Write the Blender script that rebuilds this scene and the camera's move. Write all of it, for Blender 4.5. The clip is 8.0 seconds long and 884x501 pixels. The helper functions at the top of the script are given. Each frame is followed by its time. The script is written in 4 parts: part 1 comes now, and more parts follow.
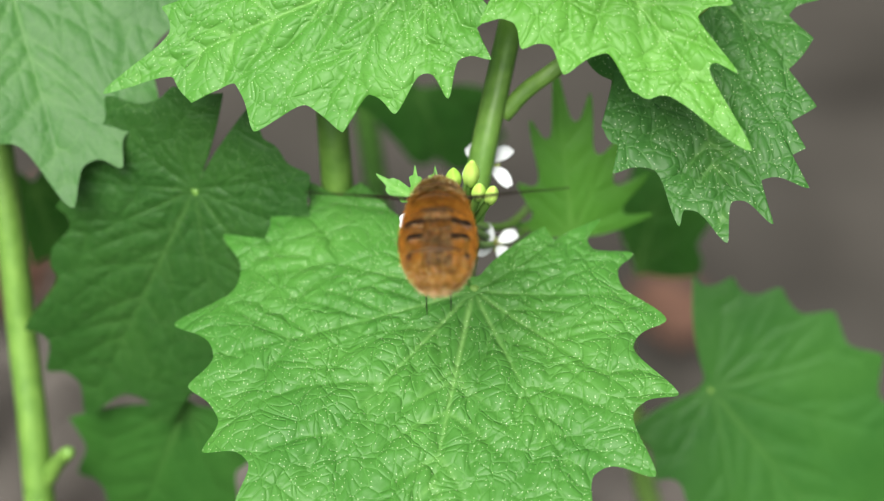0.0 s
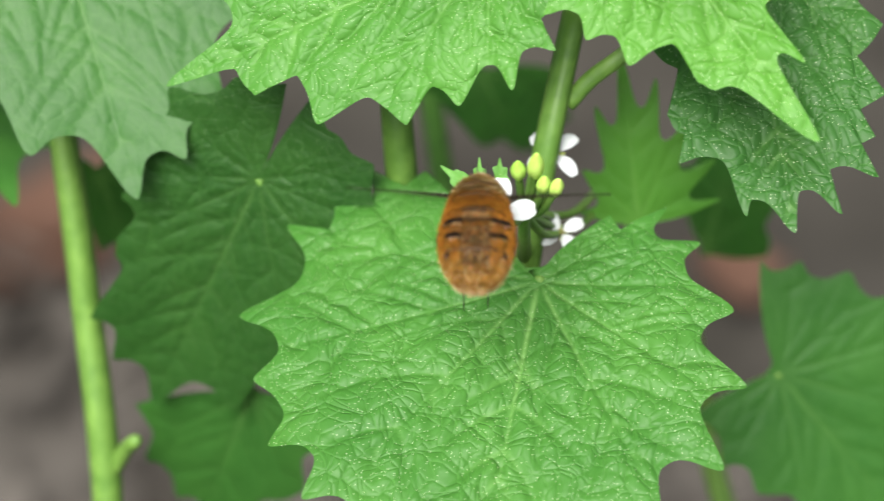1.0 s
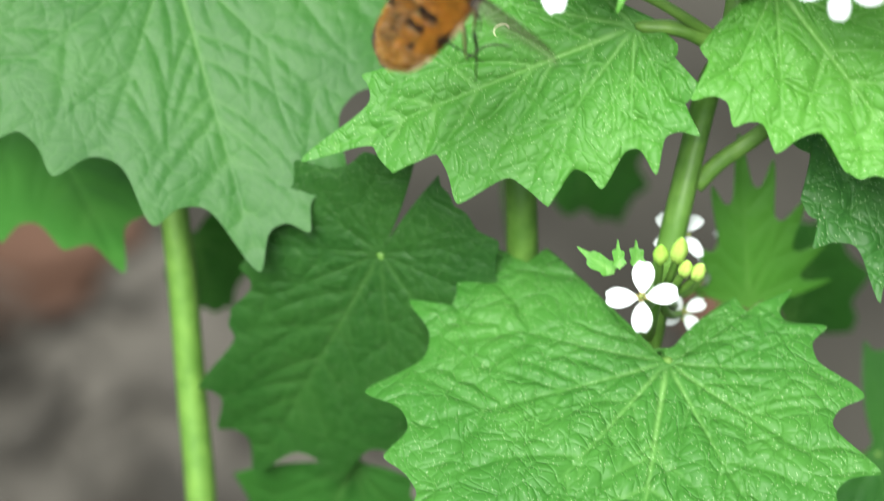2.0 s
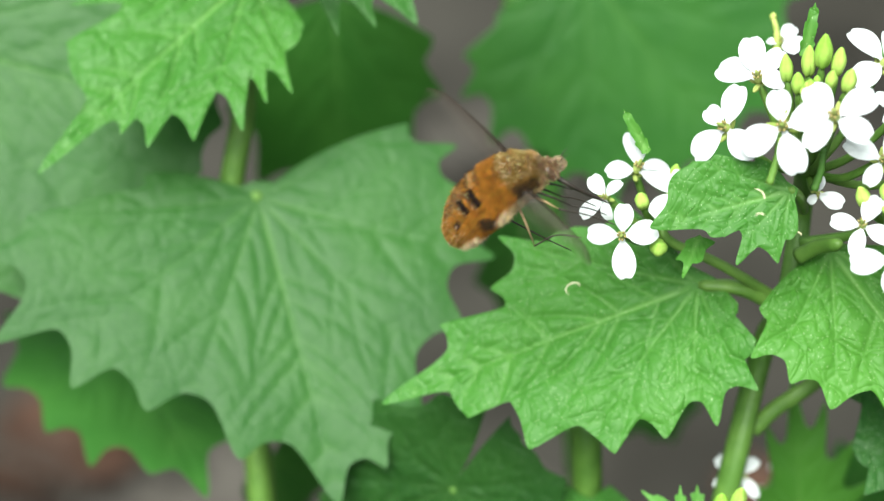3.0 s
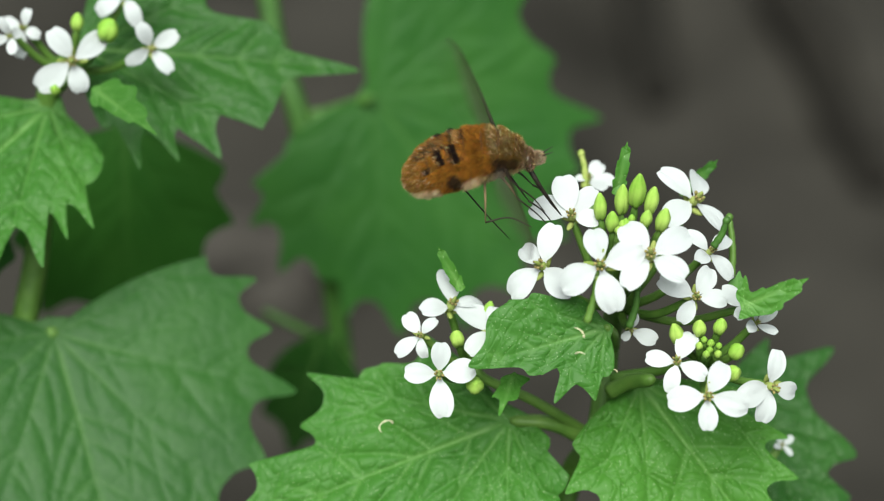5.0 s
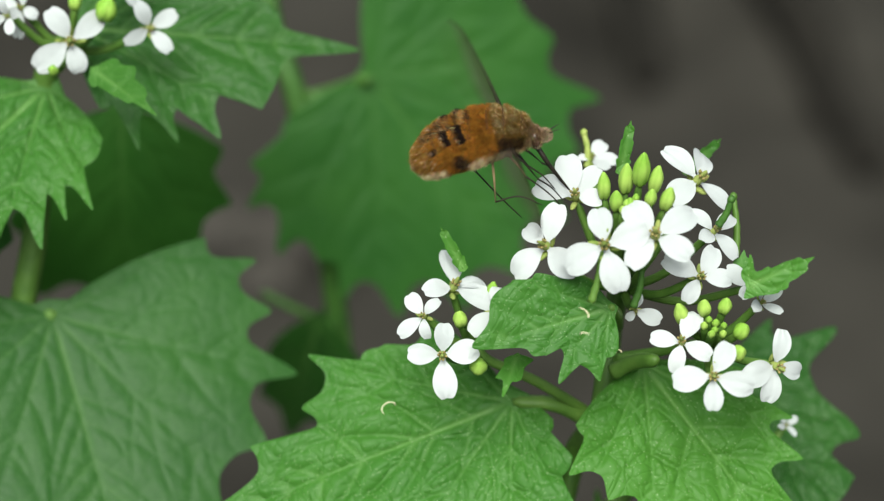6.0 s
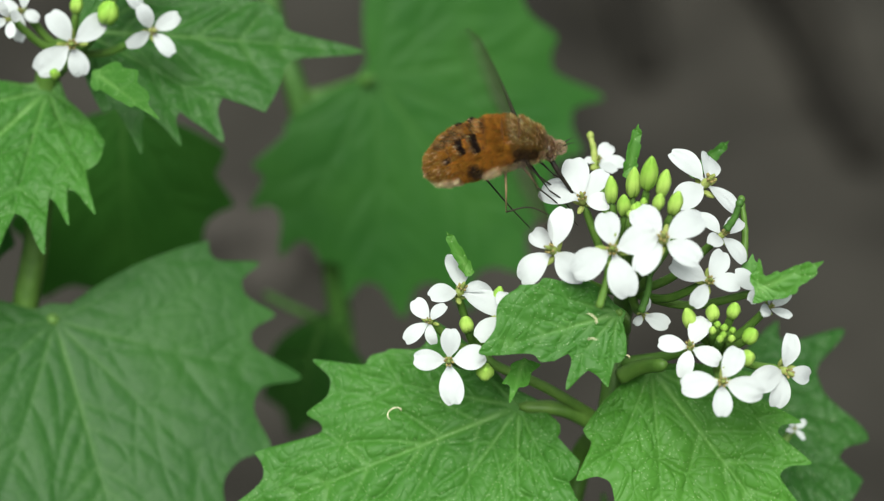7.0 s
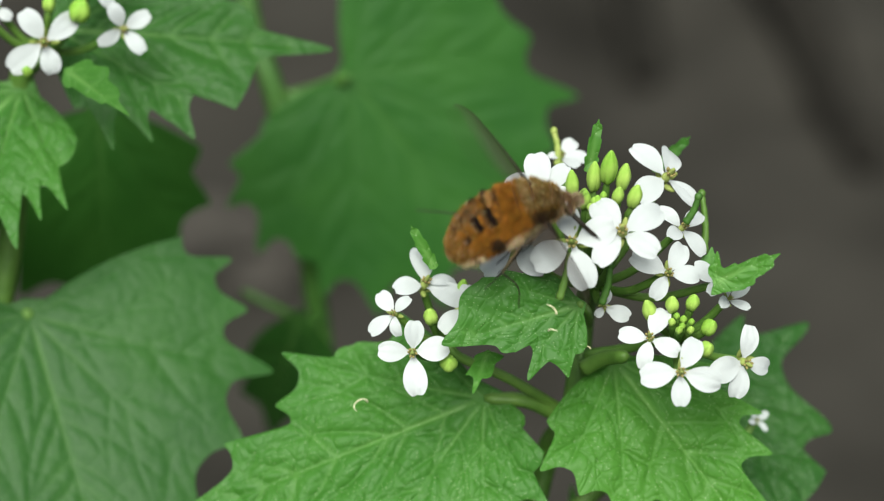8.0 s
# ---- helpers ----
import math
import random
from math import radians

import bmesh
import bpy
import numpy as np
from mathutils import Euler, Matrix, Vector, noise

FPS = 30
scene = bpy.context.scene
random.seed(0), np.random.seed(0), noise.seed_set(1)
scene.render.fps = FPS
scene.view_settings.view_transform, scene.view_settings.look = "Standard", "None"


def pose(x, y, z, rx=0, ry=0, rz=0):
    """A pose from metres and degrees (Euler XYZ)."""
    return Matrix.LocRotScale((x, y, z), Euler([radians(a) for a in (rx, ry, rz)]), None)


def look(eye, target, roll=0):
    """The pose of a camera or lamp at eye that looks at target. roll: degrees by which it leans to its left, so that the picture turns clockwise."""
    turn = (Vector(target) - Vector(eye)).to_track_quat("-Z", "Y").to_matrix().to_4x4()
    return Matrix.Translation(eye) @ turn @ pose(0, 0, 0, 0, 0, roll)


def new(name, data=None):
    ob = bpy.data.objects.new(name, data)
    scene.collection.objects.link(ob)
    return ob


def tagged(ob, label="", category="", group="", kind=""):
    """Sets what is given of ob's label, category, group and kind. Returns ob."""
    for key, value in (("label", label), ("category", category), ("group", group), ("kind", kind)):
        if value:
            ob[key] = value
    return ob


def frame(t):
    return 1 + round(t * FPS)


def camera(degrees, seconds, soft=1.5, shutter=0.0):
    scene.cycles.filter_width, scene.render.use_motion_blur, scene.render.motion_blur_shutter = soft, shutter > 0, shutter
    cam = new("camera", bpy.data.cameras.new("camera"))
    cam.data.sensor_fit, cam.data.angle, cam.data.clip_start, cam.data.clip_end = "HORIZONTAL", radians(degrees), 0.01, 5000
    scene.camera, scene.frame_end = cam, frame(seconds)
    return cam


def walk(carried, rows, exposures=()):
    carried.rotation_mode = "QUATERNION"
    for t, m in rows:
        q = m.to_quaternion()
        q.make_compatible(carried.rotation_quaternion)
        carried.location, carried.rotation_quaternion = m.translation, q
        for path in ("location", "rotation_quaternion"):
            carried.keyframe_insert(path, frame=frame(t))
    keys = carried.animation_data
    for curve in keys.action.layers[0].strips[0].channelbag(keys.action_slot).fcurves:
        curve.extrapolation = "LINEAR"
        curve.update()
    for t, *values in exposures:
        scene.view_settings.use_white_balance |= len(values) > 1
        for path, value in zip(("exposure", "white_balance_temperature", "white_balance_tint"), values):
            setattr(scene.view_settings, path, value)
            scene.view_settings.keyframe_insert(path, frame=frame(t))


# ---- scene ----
cam = camera(24.0, 8.0, soft=1.25, shutter=0.4)
cam.data.dof.use_dof, cam.data.dof.focus_distance, cam.data.dof.aperture_fstop = True, 0.1795, 18.0
# <path>
PATH = [
    (0.0, pose(0.02318, -0.14806, 0.48191, 50.410, 1.484, 0.365)),
    (0.5, pose(0.02341, -0.14767, 0.47979, 50.710, 1.591, 0.677)),
    (1.0, pose(0.02332, -0.14501, 0.48396, 49.117, 2.906, 1.548)),
    (1.2, pose(0.02186, -0.14549, 0.48328, 49.559, 2.900, 2.713)),
    (2.3, pose(0.00192, -0.14236, 0.49464, 50.515, 0.483, 0.381)),
    (2.5, pose(0.00152, -0.14337, 0.50068, 51.722, 1.066, 1.010)),
    (3.0, pose(0.00210, -0.14687, 0.50223, 54.105, 0.801, 2.020)),
    (3.5, pose(0.00002, -0.14399, 0.50002, 55.000, -0.000, -0.000)),
    (4.0, pose(0.00213, -0.14361, 0.50275, 56.391, -1.050, -1.475)),
    (4.5, pose(-0.00277, -0.14370, 0.50437, 56.968, -2.685, -3.366)),
    (5.8, pose(-0.00740, -0.14240, 0.50302, 56.640, -3.240, -5.270)),
    (6.0, pose(-0.00746, -0.14235, 0.50298, 56.534, -3.256, -4.987)),
    (6.5, pose(-0.00724, -0.14220, 0.50351, 56.563, -3.006, -5.220)),
    (7.0, pose(-0.00810, -0.14035, 0.50322, 56.256, -3.159, -5.160)),
    (7.5, pose(-0.00727, -0.14159, 0.50399, 56.100, -3.423, -5.427)),
    (8.0, pose(-0.00470, -0.14373, 0.50390, 56.478, -2.985, -5.050)),
]
# </path>
walk(cam, PATH, [(0.0, 2.13, 6550, 8), (1.2, 2.13, 6550, 8), (2.3, 2.24, 6350, -2), (3.2, 1.88, 6350, -2), (4.0, 1.47, 6350, -1), (4.5, 1.28, 6380, -1), (8.0, 1.2, 6480, 0)])

# ---- light: a bright, veiled sky under thin trees ----
world = bpy.data.worlds.new("sky")
scene.world = world
world.use_nodes = True
wn, wl = world.node_tree.nodes, world.node_tree.links
sky = wn.new("ShaderNodeTexSky")
sky.sky_type, sky.sun_disc = "NISHITA", False
sky.sun_elevation, sky.sun_rotation, sky.dust_density = radians(58), radians(198), 4.0
veil = wn.new("ShaderNodeHueSaturation")
veil.inputs["Saturation"].default_value = 0.35
wl.new(sky.outputs[0], veil.inputs["Color"])
wl.new(veil.outputs[0], wn["Background"].inputs["Color"])
wn["Background"].inputs["Strength"].default_value = 0.06
sun = new("sun", bpy.data.lights.new("sun", "SUN"))
sun.data.energy, sun.data.angle, sun.data.color = 2.9, radians(38), (1.0, 0.97, 0.9)
sun.matrix_world = look((-0.2, -0.6, 1.0), (0, 0, 0))

MM = 0.001


# ---- materials ----
def material(name, rough=0.6):
    m = bpy.data.materials.new(name)
    m.use_nodes = True
    n, l = m.node_tree.nodes, m.node_tree.links
    b = n["Principled BSDF"]
    b.inputs["Roughness"].default_value = rough
    b.inputs["Specular IOR Level"].default_value = max(0.05, 0.5 * (1 - rough))
    return m, n, l, b


def ramp(n, stops, fac, l, interp="LINEAR"):
    r = n.new("ShaderNodeValToRGB")
    r.color_ramp.interpolation = interp
    e = r.color_ramp.elements
    while len(e) < len(stops):
        e.new(0.5)
    for k, (p, c) in zip(e, stops):
        k.position, k.color = p, (*c, 1)
    l.new(fac, r.inputs[0])
    return r.outputs[0]


def mix(n, l, fac, a, b, mode="MIX"):
    k = n.new("ShaderNodeMix")
    k.data_type, k.blend_type = "RGBA", mode
    for s, v in ((0, fac), (6, a), (7, b)):
        if isinstance(v, (int, float)):
            k.inputs[s].default_value = v
        elif isinstance(v, tuple):
            k.inputs[s].default_value = (*v, 1)
        else:
            l.new(v, k.inputs[s])
    return k.outputs[2]


def calc(n, l, op, a, b=0.0, clamp=False):
    k = n.new("ShaderNodeMath")
    k.operation, k.use_clamp = op, clamp
    for s, v in enumerate((a, b)):
        if isinstance(v, (int, float)):
            k.inputs[s].default_value = v
        else:
            l.new(v, k.inputs[s])
    return k.outputs[0]


def texture(n, l, kind, scale, vec, **more):
    k = n.new("ShaderNodeTex" + kind)
    k.inputs["Scale"].default_value = scale
    for key, v in more.items():
        if key in ("feature", "voronoi_dimensions", "noise_dimensions"):
            if key == "feature":
                k.feature = v
            elif key == "voronoi_dimensions":
                k.voronoi_dimensions = v
            else:
                k.noise_dimensions = v
        else:
            k.inputs[key].default_value = v
    l.new(vec, k.inputs["Vector"])
    return k


def leaf_material():
    """Green blade: paler veins, a fine net of veinlets with puffed cells, tiny pale specks."""
    m, n, l, b = material("leaf_blade", 0.5)
    tc = n.new("ShaderNodeTexCoord")
    co = tc.outputs["Object"]
    info = n.new("ShaderNodeObjectInfo")
    wob = texture(n, l, "Noise", 260, co, Detail=0)
    warp = n.new("ShaderNodeVectorMath")
    warp.operation = "MULTIPLY_ADD"
    warp.inputs[1].default_value = (0.0028,) * 3
    l.new(wob.outputs["Color"], warp.inputs[0])
    l.new(co, warp.inputs[2])
    big = texture(n, l, "Voronoi", 340, warp.outputs[0], feature="DISTANCE_TO_EDGE", voronoi_dimensions="2D", Randomness=0.8)
    net = texture(n, l, "Voronoi", 820, warp.outputs[0], feature="DISTANCE_TO_EDGE", voronoi_dimensions="2D")
    fine = texture(n, l, "Voronoi", 2300, warp.outputs[0], feature="DISTANCE_TO_EDGE", voronoi_dimensions="2D")
    blot = texture(n, l, "Noise", 90, co, Detail=4)
    vein = n.new("ShaderNodeAttribute")
    vein.attribute_name = "vein"
    # above zero a younger, brighter green; below zero shade painted into the blade
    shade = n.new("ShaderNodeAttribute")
    shade.attribute_type, shade.attribute_name = "OBJECT", "youth_and_light"
    speck = n.new("ShaderNodeAttribute")
    speck.attribute_type, speck.attribute_name = "OBJECT", "specks"
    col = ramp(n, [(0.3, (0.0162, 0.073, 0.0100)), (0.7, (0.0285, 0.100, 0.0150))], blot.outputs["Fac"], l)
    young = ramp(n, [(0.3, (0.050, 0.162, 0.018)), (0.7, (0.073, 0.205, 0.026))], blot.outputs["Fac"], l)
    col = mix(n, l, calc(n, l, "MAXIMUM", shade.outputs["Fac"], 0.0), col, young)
    # dims the leaf colour itself to stand in for shade
    shade_dim = calc(n, l, "MULTIPLY", calc(n, l, "MINIMUM", shade.outputs["Fac"], 0.0), 0.9)
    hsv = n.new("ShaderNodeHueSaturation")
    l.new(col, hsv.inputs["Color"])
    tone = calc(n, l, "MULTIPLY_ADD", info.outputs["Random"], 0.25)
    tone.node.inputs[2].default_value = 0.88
    l.new(calc(n, l, "ADD", tone, shade_dim), hsv.inputs["Value"])
    col = hsv.outputs[0]
    edge = ramp(n, [(0.0, (1, 1, 1)), (0.05, (0, 0, 0))], net.outputs["Distance"], l)
    col = mix(n, l, calc(n, l, "MULTIPLY", edge, 0.12), col, (0.12, 0.27, 0.07))
    col = mix(n, l, calc(n, l, "MULTIPLY", calc(n, l, "MULTIPLY", vein.outputs["Fac"], 0.45), calc(n, l, "MINIMUM", calc(n, l, "ADD", speck.outputs["Fac"], calc(n, l, "ADD", shade_dim, 0.4)), 1.0)), col, (0.20, 0.36, 0.11))
    dots = texture(n, l, "Voronoi", 2500, co, feature="F1", voronoi_dimensions="2D")
    on = ramp(n, [(0.03, (0.75, 0.75, 0.75)), (0.1, (0, 0, 0))], dots.outputs["Distance"], l)
    sep = n.new("ShaderNodeSeparateColor")
    l.new(dots.outputs["Color"], sep.inputs[0])
    crowd = texture(n, l, "Noise", 160, co, Detail=2)
    need = calc(n, l, "SUBTRACT", 1.1, crowd.outputs["Fac"])
    pick = calc(n, l, "MULTIPLY", calc(n, l, "GREATER_THAN", sep.outputs[0], need), speck.outputs["Fac"])
    col = mix(n, l, calc(n, l, "MULTIPLY", on, pick), col, (0.75, 0.85, 0.6))
    l.new(col, b.inputs["Base Color"])
    cell = ramp(n, [(0.0, (0, 0, 0)), (0.06, (0.38, 0.38, 0.38)), (0.2, (0.85, 0.85, 0.85)), (0.45, (1, 1, 1))], big.outputs["Distance"], l, "B_SPLINE")
    small = ramp(n, [(0.0, (0, 0, 0)), (0.04, (0.25, 0.25, 0.25)), (0.13, (0.88, 0.88, 0.88)), (0.25, (1, 1, 1))], net.outputs["Distance"], l, "B_SPLINE")
    h = calc(n, l, "MULTIPLY_ADD", cell, 1.1)
    l.new(calc(n, l, "MULTIPLY", small, 0.34), h.node.inputs[2])
    h2 = calc(n, l, "MULTIPLY_ADD", fine.outputs["Distance"], 0.05)
    l.new(h, h2.node.inputs[2])
    h = h2
    bump = n.new("ShaderNodeBump")
    bump.inputs["Distance"].default_value = 0.0003
    l.new(calc(n, l, "MINIMUM", calc(n, l, "MULTIPLY_ADD", speck.outputs["Fac"], 0.52), 0.62), bump.inputs["Strength"])
    bump.inputs["Strength"].links[0].from_node.inputs[0].links[0].from_node.inputs[2].default_value = 0.12
    l.new(h, bump.inputs["Height"])
    l.new(bump.outputs[0], b.inputs["Normal"])
    b.inputs["Specular IOR Level"].default_value = 0.22
    tr = n.new("ShaderNodeBsdfTranslucent")
    l.new(mix(n, l, 1.0, col, (1.5, 1.5, 0.7), "MULTIPLY"), tr.inputs["Color"])
    both = n.new("ShaderNodeMixShader")
    both.inputs[0].default_value = 0.3
    l.new(b.outputs[0], both.inputs[1])
    l.new(tr.outputs[0], both.inputs[2])
    l.new(both.outputs[0], n["Material Output"].inputs[0])
    return m


def soft_material(name, low, high, scale, rough=0.5, through_light=0.0, bumpy=0.0):
    """A plain organic surface with mottled colour and fine relief."""
    m, n, l, b = material(name, rough)
    co = n.new("ShaderNodeTexCoord").outputs["Object"]
    t = texture(n, l, "Noise", scale, co, Detail=5)
    info = n.new("ShaderNodeObjectInfo")
    f = calc(n, l, "MULTIPLY_ADD", info.outputs["Random"], 0.3)
    l.new(calc(n, l, "SUBTRACT", t.outputs["Fac"], 0.15), f.node.inputs[2])
    col = ramp(n, [(0.3, low), (0.7, high)], f, l)
    l.new(col, b.inputs["Base Color"])
    if bumpy:
        k = n.new("ShaderNodeBump")
        k.inputs["Strength"].default_value, k.inputs["Distance"].default_value = 0.6, bumpy
        l.new(t.outputs["Fac"], k.inputs["Height"])
        l.new(k.outputs[0], b.inputs["Normal"])
    if through_light:
        tr = n.new("ShaderNodeBsdfTranslucent")
        l.new(col, tr.inputs["Color"])
        both = n.new("ShaderNodeMixShader")
        both.inputs[0].default_value = through_light
        l.new(b.outputs[0], both.inputs[1])
        l.new(tr.outputs[0], both.inputs[2])
        l.new(both.outputs[0], n["Material Output"].inputs[0])
    return m


LEAF = leaf_material()
STEM = soft_material("stem_skin", (0.056, 0.122, 0.019), (0.098, 0.182, 0.034), 500, 0.45, 0.1, 0.0002)
# stem skin in a darker green
DARK_STEM = soft_material("dark_stem_skin", (0.028, 0.08, 0.013), (0.055, 0.13, 0.022), 500, 0.5, 0.1, 0.0002)
PETAL = soft_material("petal", (0.44, 0.46, 0.48), (0.54, 0.56, 0.58), 900, 0.6, 0.14, 0.0001)
BUD = soft_material("bud_skin", (0.22, 0.42, 0.05), (0.42, 0.59, 0.13), 500, 0.5, 0.25, 0.0001)
HEART = soft_material("flower_heart", (0.18, 0.25, 0.05), (0.32, 0.36, 0.11), 1500, 0.6, 0.1, 0.0001)
ANTHER = soft_material("anther", (0.16, 0.13, 0.05), (0.26, 0.22, 0.08), 2500, 0.7)
DRY = soft_material("dry_flower_bit", (0.55, 0.5, 0.32), (0.7, 0.68, 0.5), 900, 0.7, 0.2)
SOIL = soft_material("soil", (0.0085, 0.0078, 0.0068), (0.032, 0.0293, 0.0258), 9, 0.95, 0, 0.006)
LITTER = soft_material("dead_leaf", (0.024, 0.0215, 0.0193), (0.068, 0.061, 0.055), 30, 0.85, 0.1, 0.0008)
RUSTY = soft_material("rusty_dead_leaf", (0.032, 0.018, 0.013), (0.062, 0.033, 0.023), 60, 0.8, 0.1, 0.0008)
# bark, kept near black so it also serves as ground shade
BARK_AND_SHADE = soft_material("twig_bark_and_shade", (0.006, 0.006, 0.005), (0.018, 0.016, 0.014), 120, 0.9, 0, 0.0008)
# brown hide, its colour deepened to paint the shade between hairs
HIDE = soft_material("brown_hide", (0.022, 0.011, 0.004), (0.05, 0.024, 0.008), 1500, 0.7)
EYE = soft_material("compound_eye", (0.016, 0.008, 0.005), (0.04, 0.018, 0.010), 4000, 0.25, 0, 0.00002)
LEG = soft_material("leg_shell", (0.008, 0.006, 0.005), (0.022, 0.016, 0.011), 2000, 0.5)
SHIN = soft_material("pale_leg_shell", (0.26, 0.17, 0.09), (0.36, 0.25, 0.14), 2000, 0.5)


def fur_material():
    """Hairs that shade from rusty orange through brown to pale, hair by hair."""
    m, n, l, b = material("fur", 0.55)
    at = n.new("ShaderNodeAttribute")
    at.attribute_name = "coat"
    geo = n.new("ShaderNodeNewGeometry")
    rnd = calc(n, l, "MULTIPLY_ADD", geo.outputs["Random Per Island"], 0.9)
    rnd.node.inputs[2].default_value = 0.5
    k = mix(n, l, 1.0, at.outputs["Color"], rnd, "MULTIPLY")
    l.new(k, b.inputs["Base Color"])
    b.inputs["Specular IOR Level"].default_value = 0.06
    return m


def wing_material():
    m, n, l, b = material("wing_film", 0.6)
    at = n.new("ShaderNodeAttribute")
    at.attribute_name = "smoke"
    b.inputs["Base Color"].default_value = (0.018, 0.012, 0.008, 1)
    clear = n.new("ShaderNodeBsdfTransparent")
    both = n.new("ShaderNodeMixShader")
    l.new(at.outputs["Fac"], both.inputs[0])
    l.new(clear.outputs[0], both.inputs[1])
    l.new(b.outputs[0], both.inputs[2])
    l.new(both.outputs[0], n["Material Output"].inputs[0])
    return m


FUR, WING = fur_material(), wing_material()


# ---- building helpers ----
def part(name, bm, mat, parent, label="", m=None):
    """Links a bmesh as one mesh object; m: its pose in the world."""
    if isinstance(bm, bmesh.types.BMesh):
        me = bpy.data.meshes.new(name)
        bm.to_mesh(me)
        bm.free()
        for p in me.polygons:
            p.use_smooth = True
        me.materials.append(mat)
    else:
        me = bm
    ob = new(name, me)
    if parent is not None:
        ob.parent = parent
        if m is not None:
            ob.matrix_basis = world_of(parent).inverted() @ m
    elif m is not None:
        ob.matrix_basis = m
    if label:
        tagged(ob, label)
    return ob


def world_of(ob):
    return world_of(ob.parent) @ ob.matrix_basis if ob.parent else ob.matrix_basis.copy()


def frame_of(origin, y_to, normal):
    """Pose at origin with y along y_to and z along normal."""
    y = Vector(y_to).normalized()
    z = Vector(normal)
    z = (z - y * z.dot(y)).normalized()
    x = y.cross(z)
    m = Matrix((x, y, z)).transposed().to_4x4()
    m.translation = origin
    return m


def spline(points, steps):
    """Catmull-Rom through the points."""
    p = [Vector(q) for q in points]
    p = [p[0] * 2 - p[1]] + p + [p[-1] * 2 - p[-2]]
    out = []
    for i in range(1, len(p) - 2):
        for k in range(steps):
            t = k / steps
            a, b, c, d = p[i - 1], p[i], p[i + 1], p[i + 2]
            out.append(0.5 * (2 * b + (c - a) * t + (2 * a - 5 * b + 4 * c - d) * t * t + (3 * b - a - 3 * c + d) * t ** 3))
    return out + [p[-2]]


def add_tube(bm, line, r0, r1, sides=10, lumpy=0.0):
    rings = []
    for i, q in enumerate(line):
        d = (line[min(i + 1, len(line) - 1)] - line[max(i - 1, 0)]).normalized()
        side = d.cross(Vector((0.3, 0.9, 0.2))).normalized()
        up = side.cross(d)
        f = i / max(1, len(line) - 1)
        r = (r0 + (r1 - r0) * f) * (1 + lumpy * math.sin(i * 2.4))
        if i == len(line) - 1:
            r *= 0.5
        ring = []
        for k in range(sides):
            a = 2 * math.pi * k / sides
            rr = r * (1 + 0.06 * math.cos(3 * a))
            ring.append(bm.verts.new(q + (side * math.cos(a) + up * math.sin(a)) * rr))
        rings.append(ring)
    for a, b in zip(rings, rings[1:]):
        for k in range(sides):
            bm.faces.new((a[k], a[(k + 1) % sides], b[(k + 1) % sides], b[k]))
    bm.faces.new(rings[0][::-1])
    bm.faces.new(rings[-1])


def plant(x, y, label):
    ob = new("garlic_mustard", None)
    ob.matrix_basis = pose(x * MM, y * MM, 0)
    return tagged(ob, label, "plant", "garlic mustard plants")


DARK_STEMMED = set()


def tube(owner, name, r0, r1, points):
    bm = bmesh.new()
    o = world_of(owner).translation
    add_tube(bm, [q * MM - o for q in spline(points, 6)], r0 * MM, r1 * MM, 14)
    return part(name, bm, DARK_STEM if owner.name in DARK_STEMMED else STEM, owner)


def radius_at(angle, tip, side):
    """Blade reach at an angle from the midrib: along the tooth tips of one side."""
    at = [(0, tip), *((q[0], q[1]) for q in side), (180, min(side[-1][1], tip * 0.1))]
    for (a0, r0), (a1, r1) in zip(at, at[1:]):
        if angle <= a1:
            f = (angle - a0) / max(1e-6, a1 - a0)
            return r0 + (r1 - r0) * f
    return at[-1][1]


